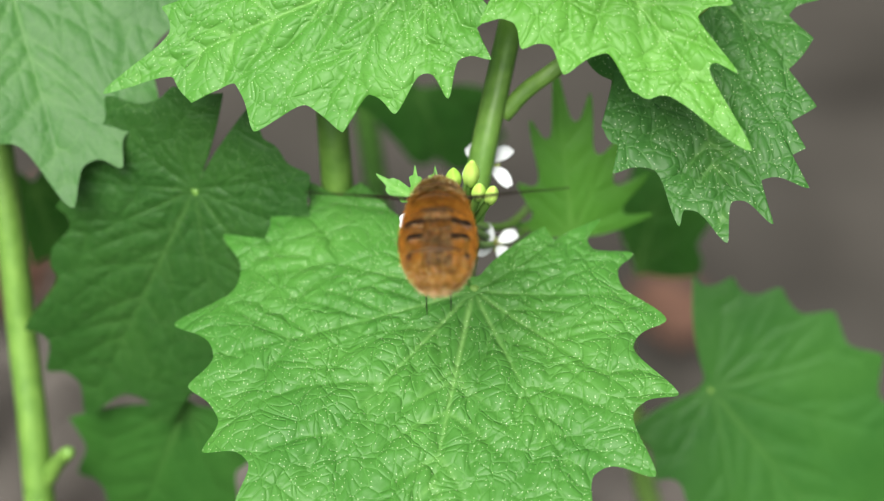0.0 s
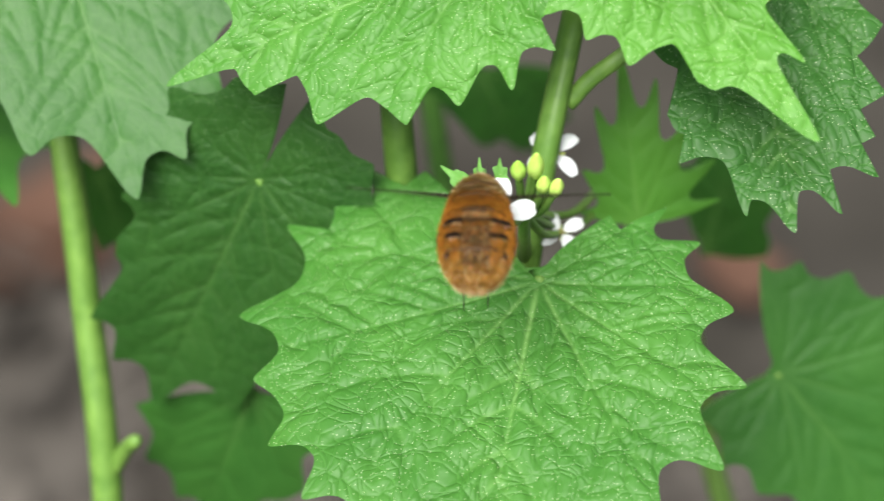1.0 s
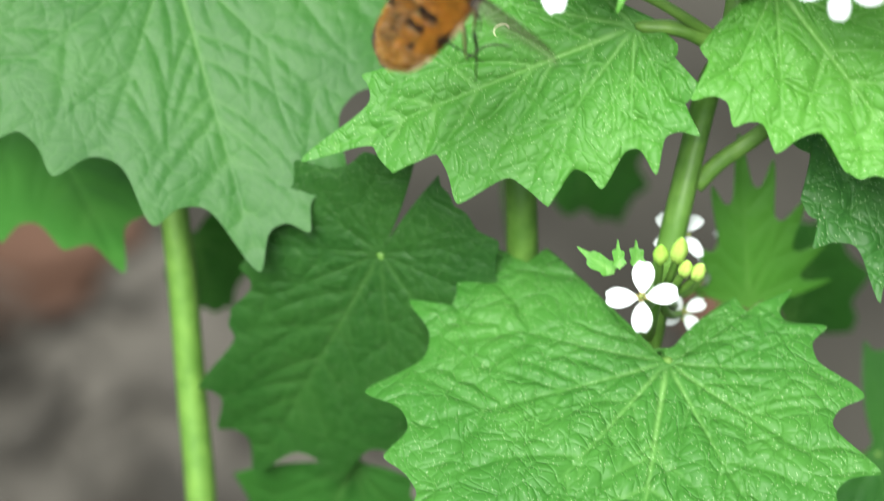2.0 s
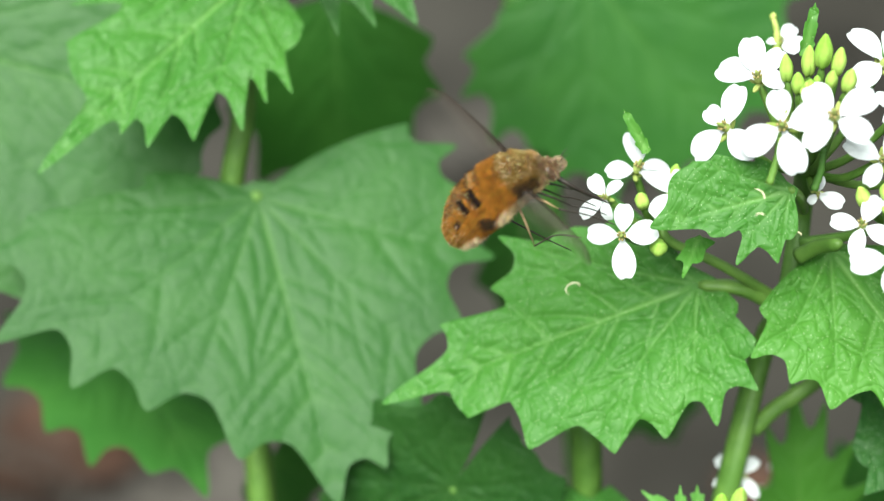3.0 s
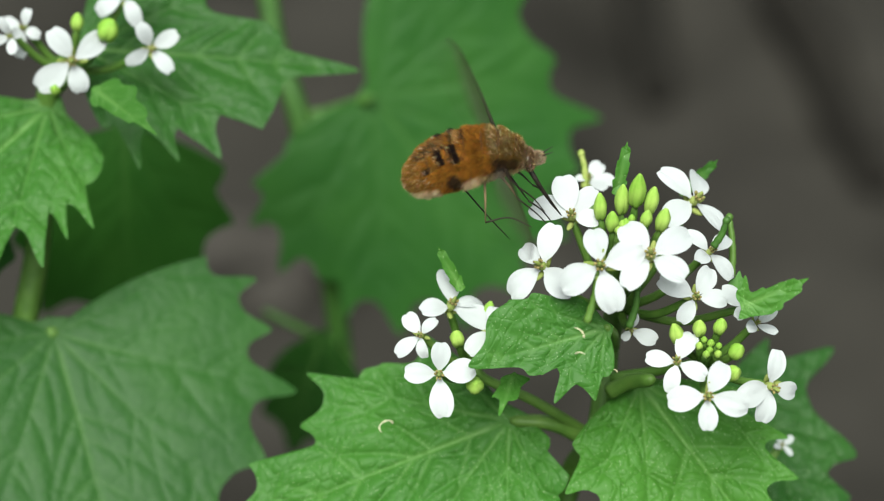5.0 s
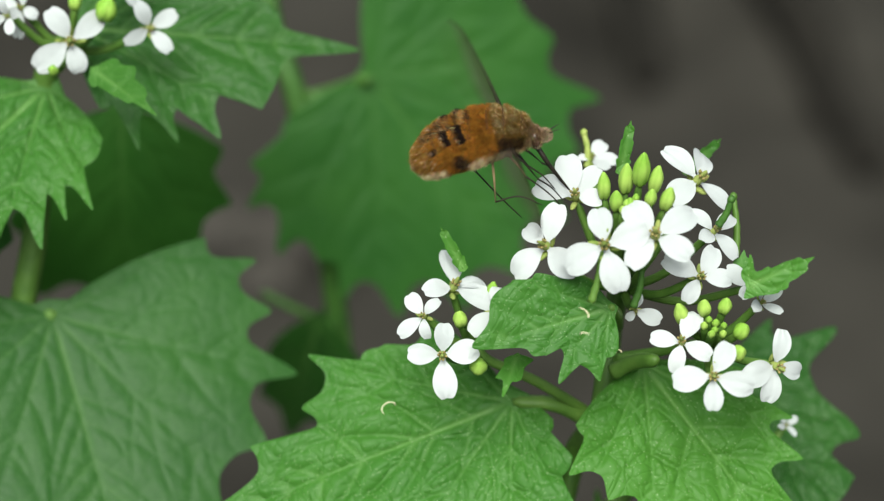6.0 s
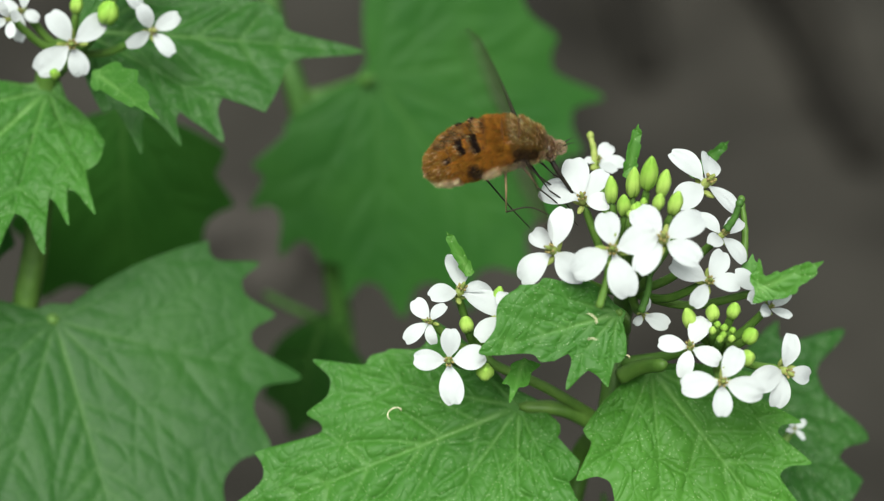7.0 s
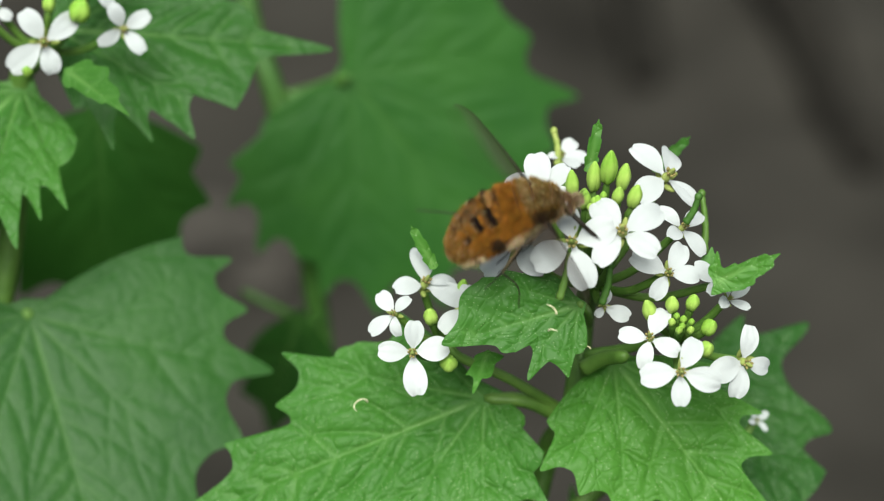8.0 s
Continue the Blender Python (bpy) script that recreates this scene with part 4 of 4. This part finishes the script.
bud(plant_a, (20.5, -8.2, 374.3), 2.10, 1.34, (20.8, -3.7, 365.8))
bud(plant_a, (22.0, -8.6, 375.1), 2.86, 1.43, (20.8, -3.7, 365.8))
bud(plant_a, (23.7, -9.1, 373.1), 2.10, 1.24, (20.8, -3.7, 365.8))
bud(plant_a, (22.6, -8.9, 373.3), 1.91, 1.24, (20.8, -3.7, 365.8))
pod(plant_a, (37.4, 7.2, 402.9), (37.2, 10.2, 407.3))
pod(plant_a, (25.2, 16.9, 406.2), (24.9, 18.6, 408.8), HEART)
pod(plant_a, (34.6, 4.5, 407.9), (35.5, 4.9, 410.3), DARK_STEM)
pod(plant_a, (23.1, -1.3, 404.0), (23.8, 0.3, 408.0))
pod(plant_a, (27.3, 1.1, 401.8), (27.9, 2.2, 405.1), DARK_STEM)
# </pieces>


# ---- dry scraps lying on the leaves ----
def scrap(at, turn, size, curl, label):
    """A thin curled dry thread or petal; millimetres."""
    bm = bmesh.new()
    line = [Vector((math.cos(a) * size * 0.5, math.sin(a) * size * 0.35, 0.08 * math.sin(a * 2))) * MM for a in (curl * k / 8 for k in range(9))]
    add_tube(bm, line, 0.075 * MM, 0.04 * MM, 6, 0.25)
    tagged(part("dry_scrap", bm, DRY, None, "", Matrix.Translation(Vector(at) * MM) @ pose(0, 0, 0, 50, 0, turn)), label, "plant scrap", "dry scraps")


# <scraps>
scrap((7.1, 4.2, 388.6), 40, 1.6, 3.6, "curled white fallen petal on a leaf")
scrap((21.5, -3.9, 404.5), -20, 1.9, 1.6, "thin pale withered thread on a leaf")
scrap((22.6, -4.9, 403.1), 160, 1.7, 1.5, "thin pale withered thread on a leaf")
scrap((25.7, -1.7, 398.8), 30, 1.2, 3.0, "small withered white flower remnant")
# </scraps>


# ---- the bee fly ----
# along the body from tail to neck: place forward and up, half width, half height; millimetres
TRUNK = [(-6.3, -1.75, 0.4, 0.3), (-6.1, -1.45, 1.3, 0.95), (-5.45, -0.95, 2.1, 1.42), (-4.1, -0.25, 2.75, 1.88), (-2.5, 0.2, 2.95, 2.08), (-1.0, 0.53, 2.7, 2.12),
         (0.3, 0.66, 2.4, 2.06), (1.4, 0.58, 2.2, 1.92), (2.6, 0.22, 1.7, 1.48), (3.4, -0.17, 1.15, 1.02), (3.75, -0.32, 0.25, 0.25)]


def trunk_at(s):
    """Place, half width and half height of the body at station s, and the way along it."""
    i = min(len(TRUNK) - 2, max(0, int(s)))
    t = s - i
    p = [np.array(TRUNK[min(len(TRUNK) - 1, max(0, k))]) for k in (i - 1, i, i + 1, i + 2)]
    q = 0.5 * (2 * p[1] + (p[2] - p[0]) * t + (2 * p[0] - 5 * p[1] + 4 * p[2] - p[3]) * t * t + (3 * p[1] - p[0] - 3 * p[2] + p[3]) * t ** 3)
    d = p[2] - p[1]
    way = Vector((d[0], 0, d[1])).normalized()
    return Vector((q[0], 0, q[1])), max(0.05, q[2]), max(0.05, q[3]), way


STATIONS = [trunk_at(k / 100) for k in range(1001)]


def skin_at(s, a):
    c, wide, high, way = STATIONS[min(1000, max(0, round(s * 100)))]
    up = Vector((-way.z, 0, way.x))
    return c + Vector((0, 1, 0)) * wide * math.cos(a) + up * high * math.sin(a)


def coat_colour(s, side, up, rng):
    """Hair colour by station along the body, sideways and upward place, and how long the hair stands."""
    orange, gold, rust = (0.195, 0.078, 0.010), (0.150, 0.078, 0.015), (0.125, 0.052, 0.009)
    olive, brown, dark = (0.112, 0.068, 0.017), (0.075, 0.040, 0.011), (0.010, 0.006, 0.005)
    pale, cream = (0.30, 0.215, 0.115), (0.52, 0.41, 0.25)
    s0, up0 = s, up
    s, up, side = s + rng.gauss(0, 0.07), up + rng.gauss(0, 0.05), abs(side)
    # black bristle rows down the flanks, a few pale hairs beside each
    for at, lo, hi, wide in ((4.5, 0.44, 0.93, 0.13), (3.75, 0.58, 0.92, 0.11), (2.9, 0.48, 0.66, 0.06)):
        off = s0 - at - 0.32 * (0.6 - up0)
        if lo < up0 < hi and side > 0.3:
            if abs(off) < wide:
                return dark, 1.25
            if wide < -off < wide + 0.1 and rng.random() < 0.3:
                return cream, 1.0
            if wide < off < wide + 0.4:
                return (orange if s0 > 3.4 else gold), 0.4
    if s < 5.5:
        # cross bands over the back of the abdomen
        if up > 0.88 and side < 0.46:
            if abs(s - 5.0) < 0.1 or abs(s - 4.35) < 0.13:
                return (0.030, 0.017, 0.008), 0.9
            if 2.3 < s < 4.05 and rng.random() < 0.72:
                return ((0.034, 0.020, 0.009) if rng.random() < 0.85 else pale), 0.9
            if 4.45 < s < 4.85 and side < 0.4 and rng.random() < 0.5:
                return pale, 0.9
        # cream fringe under the tail, black tuft behind the waist
        if abs(s - 4.12) < 0.36 * (1 - 1.2 * abs(up + 0.2)) and -0.5 < up < 0.1:
            return (dark if rng.random() < 0.85 else brown), 1.2
        if s < 3.1 and up < -0.18 - 0.1 * s + 0.2:
            return (cream if rng.random() < 0.55 else pale), 1.25
        if s < 0.9 and rng.random() < 0.5:
            return pale, 1.2
        if s + rng.gauss(0, 0.5) < 2.6:
            c = gold if rng.random() < 0.75 else rust
            if rng.random() < 0.06:
                c = cream
            return c, 1.0
        if up < -0.35 and s > 4.4:
            return (cream if rng.random() < 0.6 else pale), 1.3
        return (orange if rng.random() < 0.75 else rust), 1.0
    if up < -0.4:
        return (pale if rng.random() < 0.75 else olive), 1.2
    if 6.7 < s < 8.6 and -0.42 < up < 0.3:
        return (brown if rng.random() < 0.3 else dark), 0.9
    if s > 8.7:
        return ((0.17, 0.115, 0.065) if rng.random() < 0.7 else brown), 0.9
    if s < 6.2 + 0.5 * (1 - up):
        return (orange if rng.random() < 0.5 else rust), 1.0
    if up > 0.45 and rng.random() < 0.13:
        return cream, 0.9
    return (olive if rng.random() < 0.7 else gold), 0.95


def hair_coat(shell, roots, seed):
    """One mesh of fine tapering hairs. roots: place, outward way, backward way, length, colour."""
    rng = random.Random(seed)
    verts, faces, cols = [], [], []
    for p, out, back, ln, c in roots:
        tuft = noise.noise(p * 1.9 + Vector((seed, 0, 0)))
        lie = (out * 0.72 + back * 0.75 + Vector((rng.gauss(0, 0.2), rng.gauss(0, 0.2), rng.gauss(0, 0.2) - 0.08)) + noise.noise_vector(p * 1.6) * 0.28).normalized()
        side = lie.cross(Vector((rng.gauss(0, 1), rng.gauss(0, 1), rng.gauss(0, 1)))).normalized()
        ln *= rng.uniform(0.6, 1.2) * (1 + 0.2 * tuft)
        w = 0.0105 * rng.uniform(0.7, 1.3)
        c = tuple(q * (1 + 0.45 * tuft) * rng.uniform(0.75, 1.35) for q in c)
        i = len(verts)
        tip = p + lie * ln + back * 0.12 * ln
        mid = p + lie * ln * 0.55
        verts += [(p - side * w) * MM, (p + side * w) * MM, (mid + side * w * 0.8) * MM, (mid - side * w * 0.8) * MM, tip * MM]
        faces += [(i, i + 1, i + 2, i + 3), (i + 3, i + 2, i + 4)]
        cols += [(*c, 1)] * 5
    me = bpy.data.meshes.new("fur")
    me.from_pydata(verts, [], faces)
    at = me.color_attributes.new("coat", "FLOAT_COLOR", "POINT")
    at.data.foreach_set("color", np.array(cols, np.float32).ravel())
    me.materials.append(FUR)
    part("fur", me, FUR, shell)


def trunk_part(owner, name, s0, s1, hairs, seed):
    """A length of the body: a brown hide with its own coat of hairs."""
    rng = random.Random(seed)
    bm = bmesh.new()
    rings = []
    for i in range(25):
        s = s0 + (s1 - s0) * i / 24
        rings.append([bm.verts.new(skin_at(s, math.tau * k / 28) * MM) for k in range(28)])
    for a, b in zip(rings, rings[1:]):
        for k in range(28):
            bm.faces.new((a[k], a[(k + 1) % 28], b[(k + 1) % 28], b[k]))
    bm.faces.new(rings[0][::-1])
    bm.faces.new(rings[-1])
    shell = part(name, bm, HIDE, owner)
    roots = []
    while len(roots) < hairs:
        s, a = rng.uniform(s0, s1), rng.uniform(0, math.tau)
        c, wide, high, way = STATIONS[round(s * 100)]
        if rng.random() * 2.95 > wide:
            continue
        p = skin_at(s, a)
        out = (skin_at(s, a + 0.03) - p).cross(skin_at(s + 0.04, a) - p) if s < 9.9 else way.copy()
        if out.length < 1e-9:
            continue
        out.normalize()
        if out.dot(p - c) < 0:
            out = -out
        tone, stand = coat_colour(s, math.cos(a), math.sin(a), rng)
        roots.append((p, out, -way, 0.55 * stand, tone))
    hair_coat(shell, roots, seed)
    return shell


def head_part(owner):
    """A pale blunt face with a tapering snout, grizzled with short hairs."""
    rng = random.Random(3)
    bm = bmesh.new()
    lumps = [((4.0, 0, -0.42), (0.62, 1.05, 1.0)), ((4.75, 0, -0.42), (0.62, 0.55, 0.55))]
    for c, r in lumps:
        blob(bm, Vector(c) * MM, r[0] * MM, r[1] * MM, r[2] * MM, (0, 0, 1), 0.03, 20, 14)
    head = part("head", bm, HIDE, owner)
    roots = []
    for (c, r), count in zip(lumps, (2200, 2200)):
        for _ in range(count):
            d = Vector((rng.gauss(0, 1), rng.gauss(0, 1), rng.gauss(0, 1))).normalized()
            p = Vector(c) + Vector((d.x * r[0], d.y * r[1], d.z * r[2]))
            out = Vector((d.x / r[0], d.y / r[1], d.z / r[2])).normalized()
            tone = (0.20, 0.145, 0.09) if c[0] > 4.5 else ((0.16, 0.10, 0.05) if rng.random() < 0.6 else (0.045, 0.025, 0.014))
            if rng.random() < 0.15:
                tone = (0.42, 0.34, 0.24)
            roots.append((p, out, Vector((0.7 if c[0] > 4.5 else -0.5, 0, 0.1)), 0.24, tone))
    hair_coat(head, roots, 3)
    return head


def wing_mesh(side):
    """A long narrow wing, its leading half smoky brown; root at the origin, span along y."""
    verts, faces, smoke = [], [], []
    nu, nv = 26, 12
    for i in range(nu + 1):
        u = i / nu
        lead = 0.35 + 0.75 * math.sin(min(1, u * 1.05) * math.pi * 0.5) * (1 - 0.9 * max(0, u - 0.8) / 0.2 * max(0, u - 0.8) / 0.2)
        trail = -0.2 - 2.3 * math.sin(min(1.0, u ** 0.8) * math.pi * 0.93) ** 0.75
        for j in range(nv + 1):
            v = j / nv
            x = lead + (trail - lead) * v
            verts.append((x * MM, side * u * 9.6 * MM, (0.12 * math.sin(v * 9) + 0.1 * math.sin(u * 3)) * MM))
            s = 0.62 - 0.56 * min(1, max(0, (v * 1.0 + u * 0.45 - 0.42) / 0.4))
            smoke.append(max(0.05, s))
    for i in range(nu):
        for j in range(nv):
            a = i * (nv + 1) + j
            faces.append((a, a + 1, a + nv + 2, a + nv + 1))
    # stiff dark vein along the leading edge
    edge = [Vector(verts[i * (nv + 1)]) for i in range(nu + 1)]
    for i, p in enumerate(edge):
        r = (0.24 - 0.21 * i / nu) * MM
        verts += [tuple(p + Vector((math.cos(a) * r, 0, math.sin(a) * r))) for a in (0, 1.57, 3.14, 4.71)]
        smoke += [0.85 * (1 - i / nu) ** 2] * 4
    first = (nu + 1) * (nv + 1)
    for i in range(nu):
        for k in range(4):
            a = first + i * 4
            faces.append((a + k, a + (k + 1) % 4, a + 4 + (k + 1) % 4, a + 4 + k))
    me = bpy.data.meshes.new("wing")
    me.from_pydata(verts, [], faces)
    at = me.attributes.new("smoke", "FLOAT", "POINT")
    at.data.foreach_set("value", np.array(smoke, np.float32))
    me.materials.append(WING)
    return me


def bee_fly():
    fly = tagged(new("bee_fly"), "furry rust-brown bee fly hovering with a long dark proboscis", "insect")
    fly.scale = (0.972,) * 3
    trunk_part(fly, "abdomen", 0.0, 5.6, 62000, 1)
    trunk_part(fly, "thorax", 5.3, 10.0, 40000, 2)
    head = head_part(fly)
    for s in (-1, 1):
        bm = bmesh.new()
        blob(bm, (3.98 * MM, s * 0.62 * MM, -0.46 * MM), 0.42 * MM, 0.48 * MM, 0.78 * MM, (0, 0, 1), 0, 18, 14)
        part("eye", bm, EYE, head, "dark brown compound eye")
        bm = bmesh.new()
        add_tube(bm, [Vector(q) * MM for q in ((5.15, s * 0.2, -0.25), (5.6, s * 0.32, 0.05), (6.25, s * 0.5, 0.25))], 0.085 * MM, 0.03 * MM, 6)
        part("antenna", bm, LEG, head)
    bm = bmesh.new()
    add_tube(bm, [Vector(q) * MM for q in ((3.9, 0, -1.2), (4.75, 0, -3.4), (5.6, 0, -5.2), (6.35, 0, -6.6))], 0.25 * MM, 0.09 * MM, 8)
    part("proboscis", bm, LEG, head, "long stiff black proboscis")
    hind, fore = [], []
    # hip, knee and foot of each leg
    for kind, s, hip, knee, foot in (
            ("fore", -1, (1.5, -0.8, -1.5), (2.66, -0.95, -3.75), (5.8, -0.9, -8.1)),
            ("fore", -1, (1.9, -0.4, -1.5), (3.6, -0.5, -4.4), (5.5, -0.3, -7.1)),
            ("fore", 1, (2.4, 0.5, -1.4), (4.1, 0.6, -3.5), (5.3, 0.6, -5.0)),
            ("fore", 1, (1.5, 0.8, -1.5), (2.9, 1.0, -3.9), (4.9, 0.9, -6.6)),
            ("hind", -1, (0.0, -0.9, -1.5), (-0.39, -1.0, -5.9), (3.7, -1.0, -6.9)),
            ("hind", 1, (-0.6, 0.9, -1.5), (-1.9, 1.2, -3.7), (1.5, 1.2, -9.3))):
        joint = pose(*(q * MM for q in hip))
        knee, foot = (Vector(knee) - Vector(hip)) * MM, (Vector(foot) - Vector(hip)) * MM
        near_hind = kind == "hind"
        bm = bmesh.new()
        add_tube(bm, [Vector((0, 0, 0)), knee * 0.5 + Vector((0.05, 0, 0.1)) * MM, knee], 0.12 * MM, 0.085 * MM, 7)
        leg = part("leg", bm, SHIN if near_hind or hip[0] == 1.5 and s < 0 else LEG, fly)
        leg.matrix_basis = joint
        bm = bmesh.new()
        bow = Vector((0.1, 0, (0.75 if s < 0 else -0.3) if near_hind else 0.2)) * MM
        add_tube(bm, spline([knee * 0, (foot - knee) * 0.5 + bow, foot - knee], 5), 0.085 * MM, 0.05 * MM, 6)
        shin = part("foot", bm, LEG, leg)
        bend = Matrix.Translation(knee)
        shin.matrix_basis = bend
        if near_hind:
            hind.append((leg, joint, shin, bend, s))
        else:
            fore.append((leg, joint))
    wings = [part("wing", wing_mesh(s), WING, fly, "smoky-edged transparent wing") for s in (1, -1)]
    return fly, wings, hind, fore


fly, wings, hind_legs, fore_legs = bee_fly()


def motions():
    # <fly>
    FLIGHT = [
        (0.0, pose(0.01929, -0.01633, 0.37628, 0, -6, 90)),
        (0.5, pose(0.01881, -0.01511, 0.37524, 0, -6, 90)),
        (0.8, pose(0.01812, -0.01545, 0.37534, 0, -6, 90)),
        (1.0, pose(0.01725, -0.01569, 0.37544, 2, -6, 88)),
        (1.2, pose(0.01775, -0.01527, 0.37561, 4, -8, 80)),
        (1.4, pose(0.01532, -0.01508, 0.38113, 4, -11, 72)),
        (1.7, pose(0.00826, -0.01245, 0.39235, 4, -18, 48)),
        (2.0, pose(0.00283, -0.00670, 0.39895, 3, -26, 28)),
        (2.3, pose(-0.00092, 0.00337, 0.39964, 0, -28, 15)),
        (2.4, pose(0.00027, 0.00118, 0.40085, 0, -26, 8)),
        (2.5, pose(0.00113, -0.00021, 0.40293, 0, -26, 5)),
        (2.6, pose(0.00184, -0.00165, 0.40238, 0, -27, 5)),
        (2.8, pose(0.00234, -0.00287, 0.40343, 0, -30, 4)),
        (3.0, pose(0.00119, -0.00371, 0.40499, 0, -34, 3)),
        (3.2, pose(0.00042, -0.00009, 0.40768, 0, -28, 3)),
        (3.4, pose(0.00677, 0.00532, 0.41139, 0, -25, 4)),
        (3.5, pose(0.01120, 0.00649, 0.41041, 0, -25, 5)),
        (3.6, pose(0.01372, 0.00792, 0.41171, 0, -23, 3)),
        (3.8, pose(0.01374, 0.00940, 0.41386, 0, -15, -2)),
        (4.0, pose(0.01553, 0.00870, 0.41413, 0, -12, -2)),
        (4.2, pose(0.01550, 0.00822, 0.41450, 0, -11, -2)),
        (4.5, pose(0.01520, 0.00750, 0.41514, 0, -10, -4)),
        (4.7, pose(0.01454, 0.00750, 0.41469, 0, -10, -4)),
        (5.2, pose(0.01436, 0.00797, 0.41449, 0, -10, -5)),
        (5.8, pose(0.01428, 0.00825, 0.41389, 0, -11, -6)),
        (6.0, pose(0.01482, 0.00854, 0.41407, 0, -13, -6)),
        (6.2, pose(0.01471, 0.00883, 0.41459, 0, -12, -6)),
        (6.5, pose(0.01526, 0.00799, 0.41361, 0, -11, -6)),
        (7.0, pose(0.01567, 0.00947, 0.41292, 0, -10, -6)),
        (7.5, pose(0.01496, 0.00827, 0.41344, 0, -11, -6)),
        (7.8, pose(0.01840, 0.00515, 0.41294, 0, -14, -4)),
        (8.0, pose(0.01944, 0.00006, 0.41169, 0, -22, 0)),
    ]
    # </fly>
    walk(fly, FLIGHT)
    # hind legs hang while feeding; at the end the far one trails behind as it moves off
    for leg, hip, shin, bend, s in hind_legs:
        k = 1.0 if s > 0 else 0.35
        kt, kf = (0.75, 0.65) if s > 0 else (1.0, 1.0)
        turns = ((0.0, 35, 0), (1.2, 35, 0), (2.3, 10, 0), (3.2, 10, 0), (3.4, 75, 55), (3.5, 98, 75), (3.6, 75, 55), (3.8, 10, 0), (4.0, 0, 0), (7.5, 0, 0), (7.6, 35 * k, 25 * k), (7.7, 80 * k, 60 * k), (7.8, 116 * k, 86 * k), (8.0, 124 * k, 88 * k))
        walk(leg, [(t, hip @ pose(0, 0, 0, 0, turn * kt, 0)) for t, turn, fold in turns])
        walk(shin, [(t, bend @ pose(0, 0, 0, 0, fold * kf, 0)) for t, turn, fold in turns])
    for leg, hip in fore_legs:
        turns = ((0.0, 70), (1.2, 70), (2.3, 40), (2.6, 10), (3.1, 0), (3.35, 80), (3.5, 100), (3.6, 80), (3.8, 10), (4.0, 0), (7.6, 0), (7.8, 60), (8.0, 92))
        walk(leg, [(t, hip @ pose(0, 0, 0, 0, turn, 0)) for t, turn in turns])
    # wings beat all the while; spread level seen from behind, raised and swept when feeding
    for s, wing in zip((1, -1), wings):
        rows = []
        for k in range(frame(8.0)):
            t = k / FPS
            f = min(1, max(0, (t - 1.2) / 1.1))
            beat = math.sin(k * 2.51 + 0.6)
            lift = (2 + 14 * beat) * (1 - f) + ((56 if s > 0 else -62) + (15 if s > 0 else 22) * beat) * f
            sweep = 4 * (1 - f) + (42 if s > 0 else -22) * f
            rows.append((t, pose(1.2 * MM, s * 1.5 * MM, 1.2 * MM) @ pose(0, 0, 0, s * lift, 0, s * sweep) @ pose(0, 0, 0, 0, 52 * (1 - f), 0)))
        walk(wing, rows)


motions()
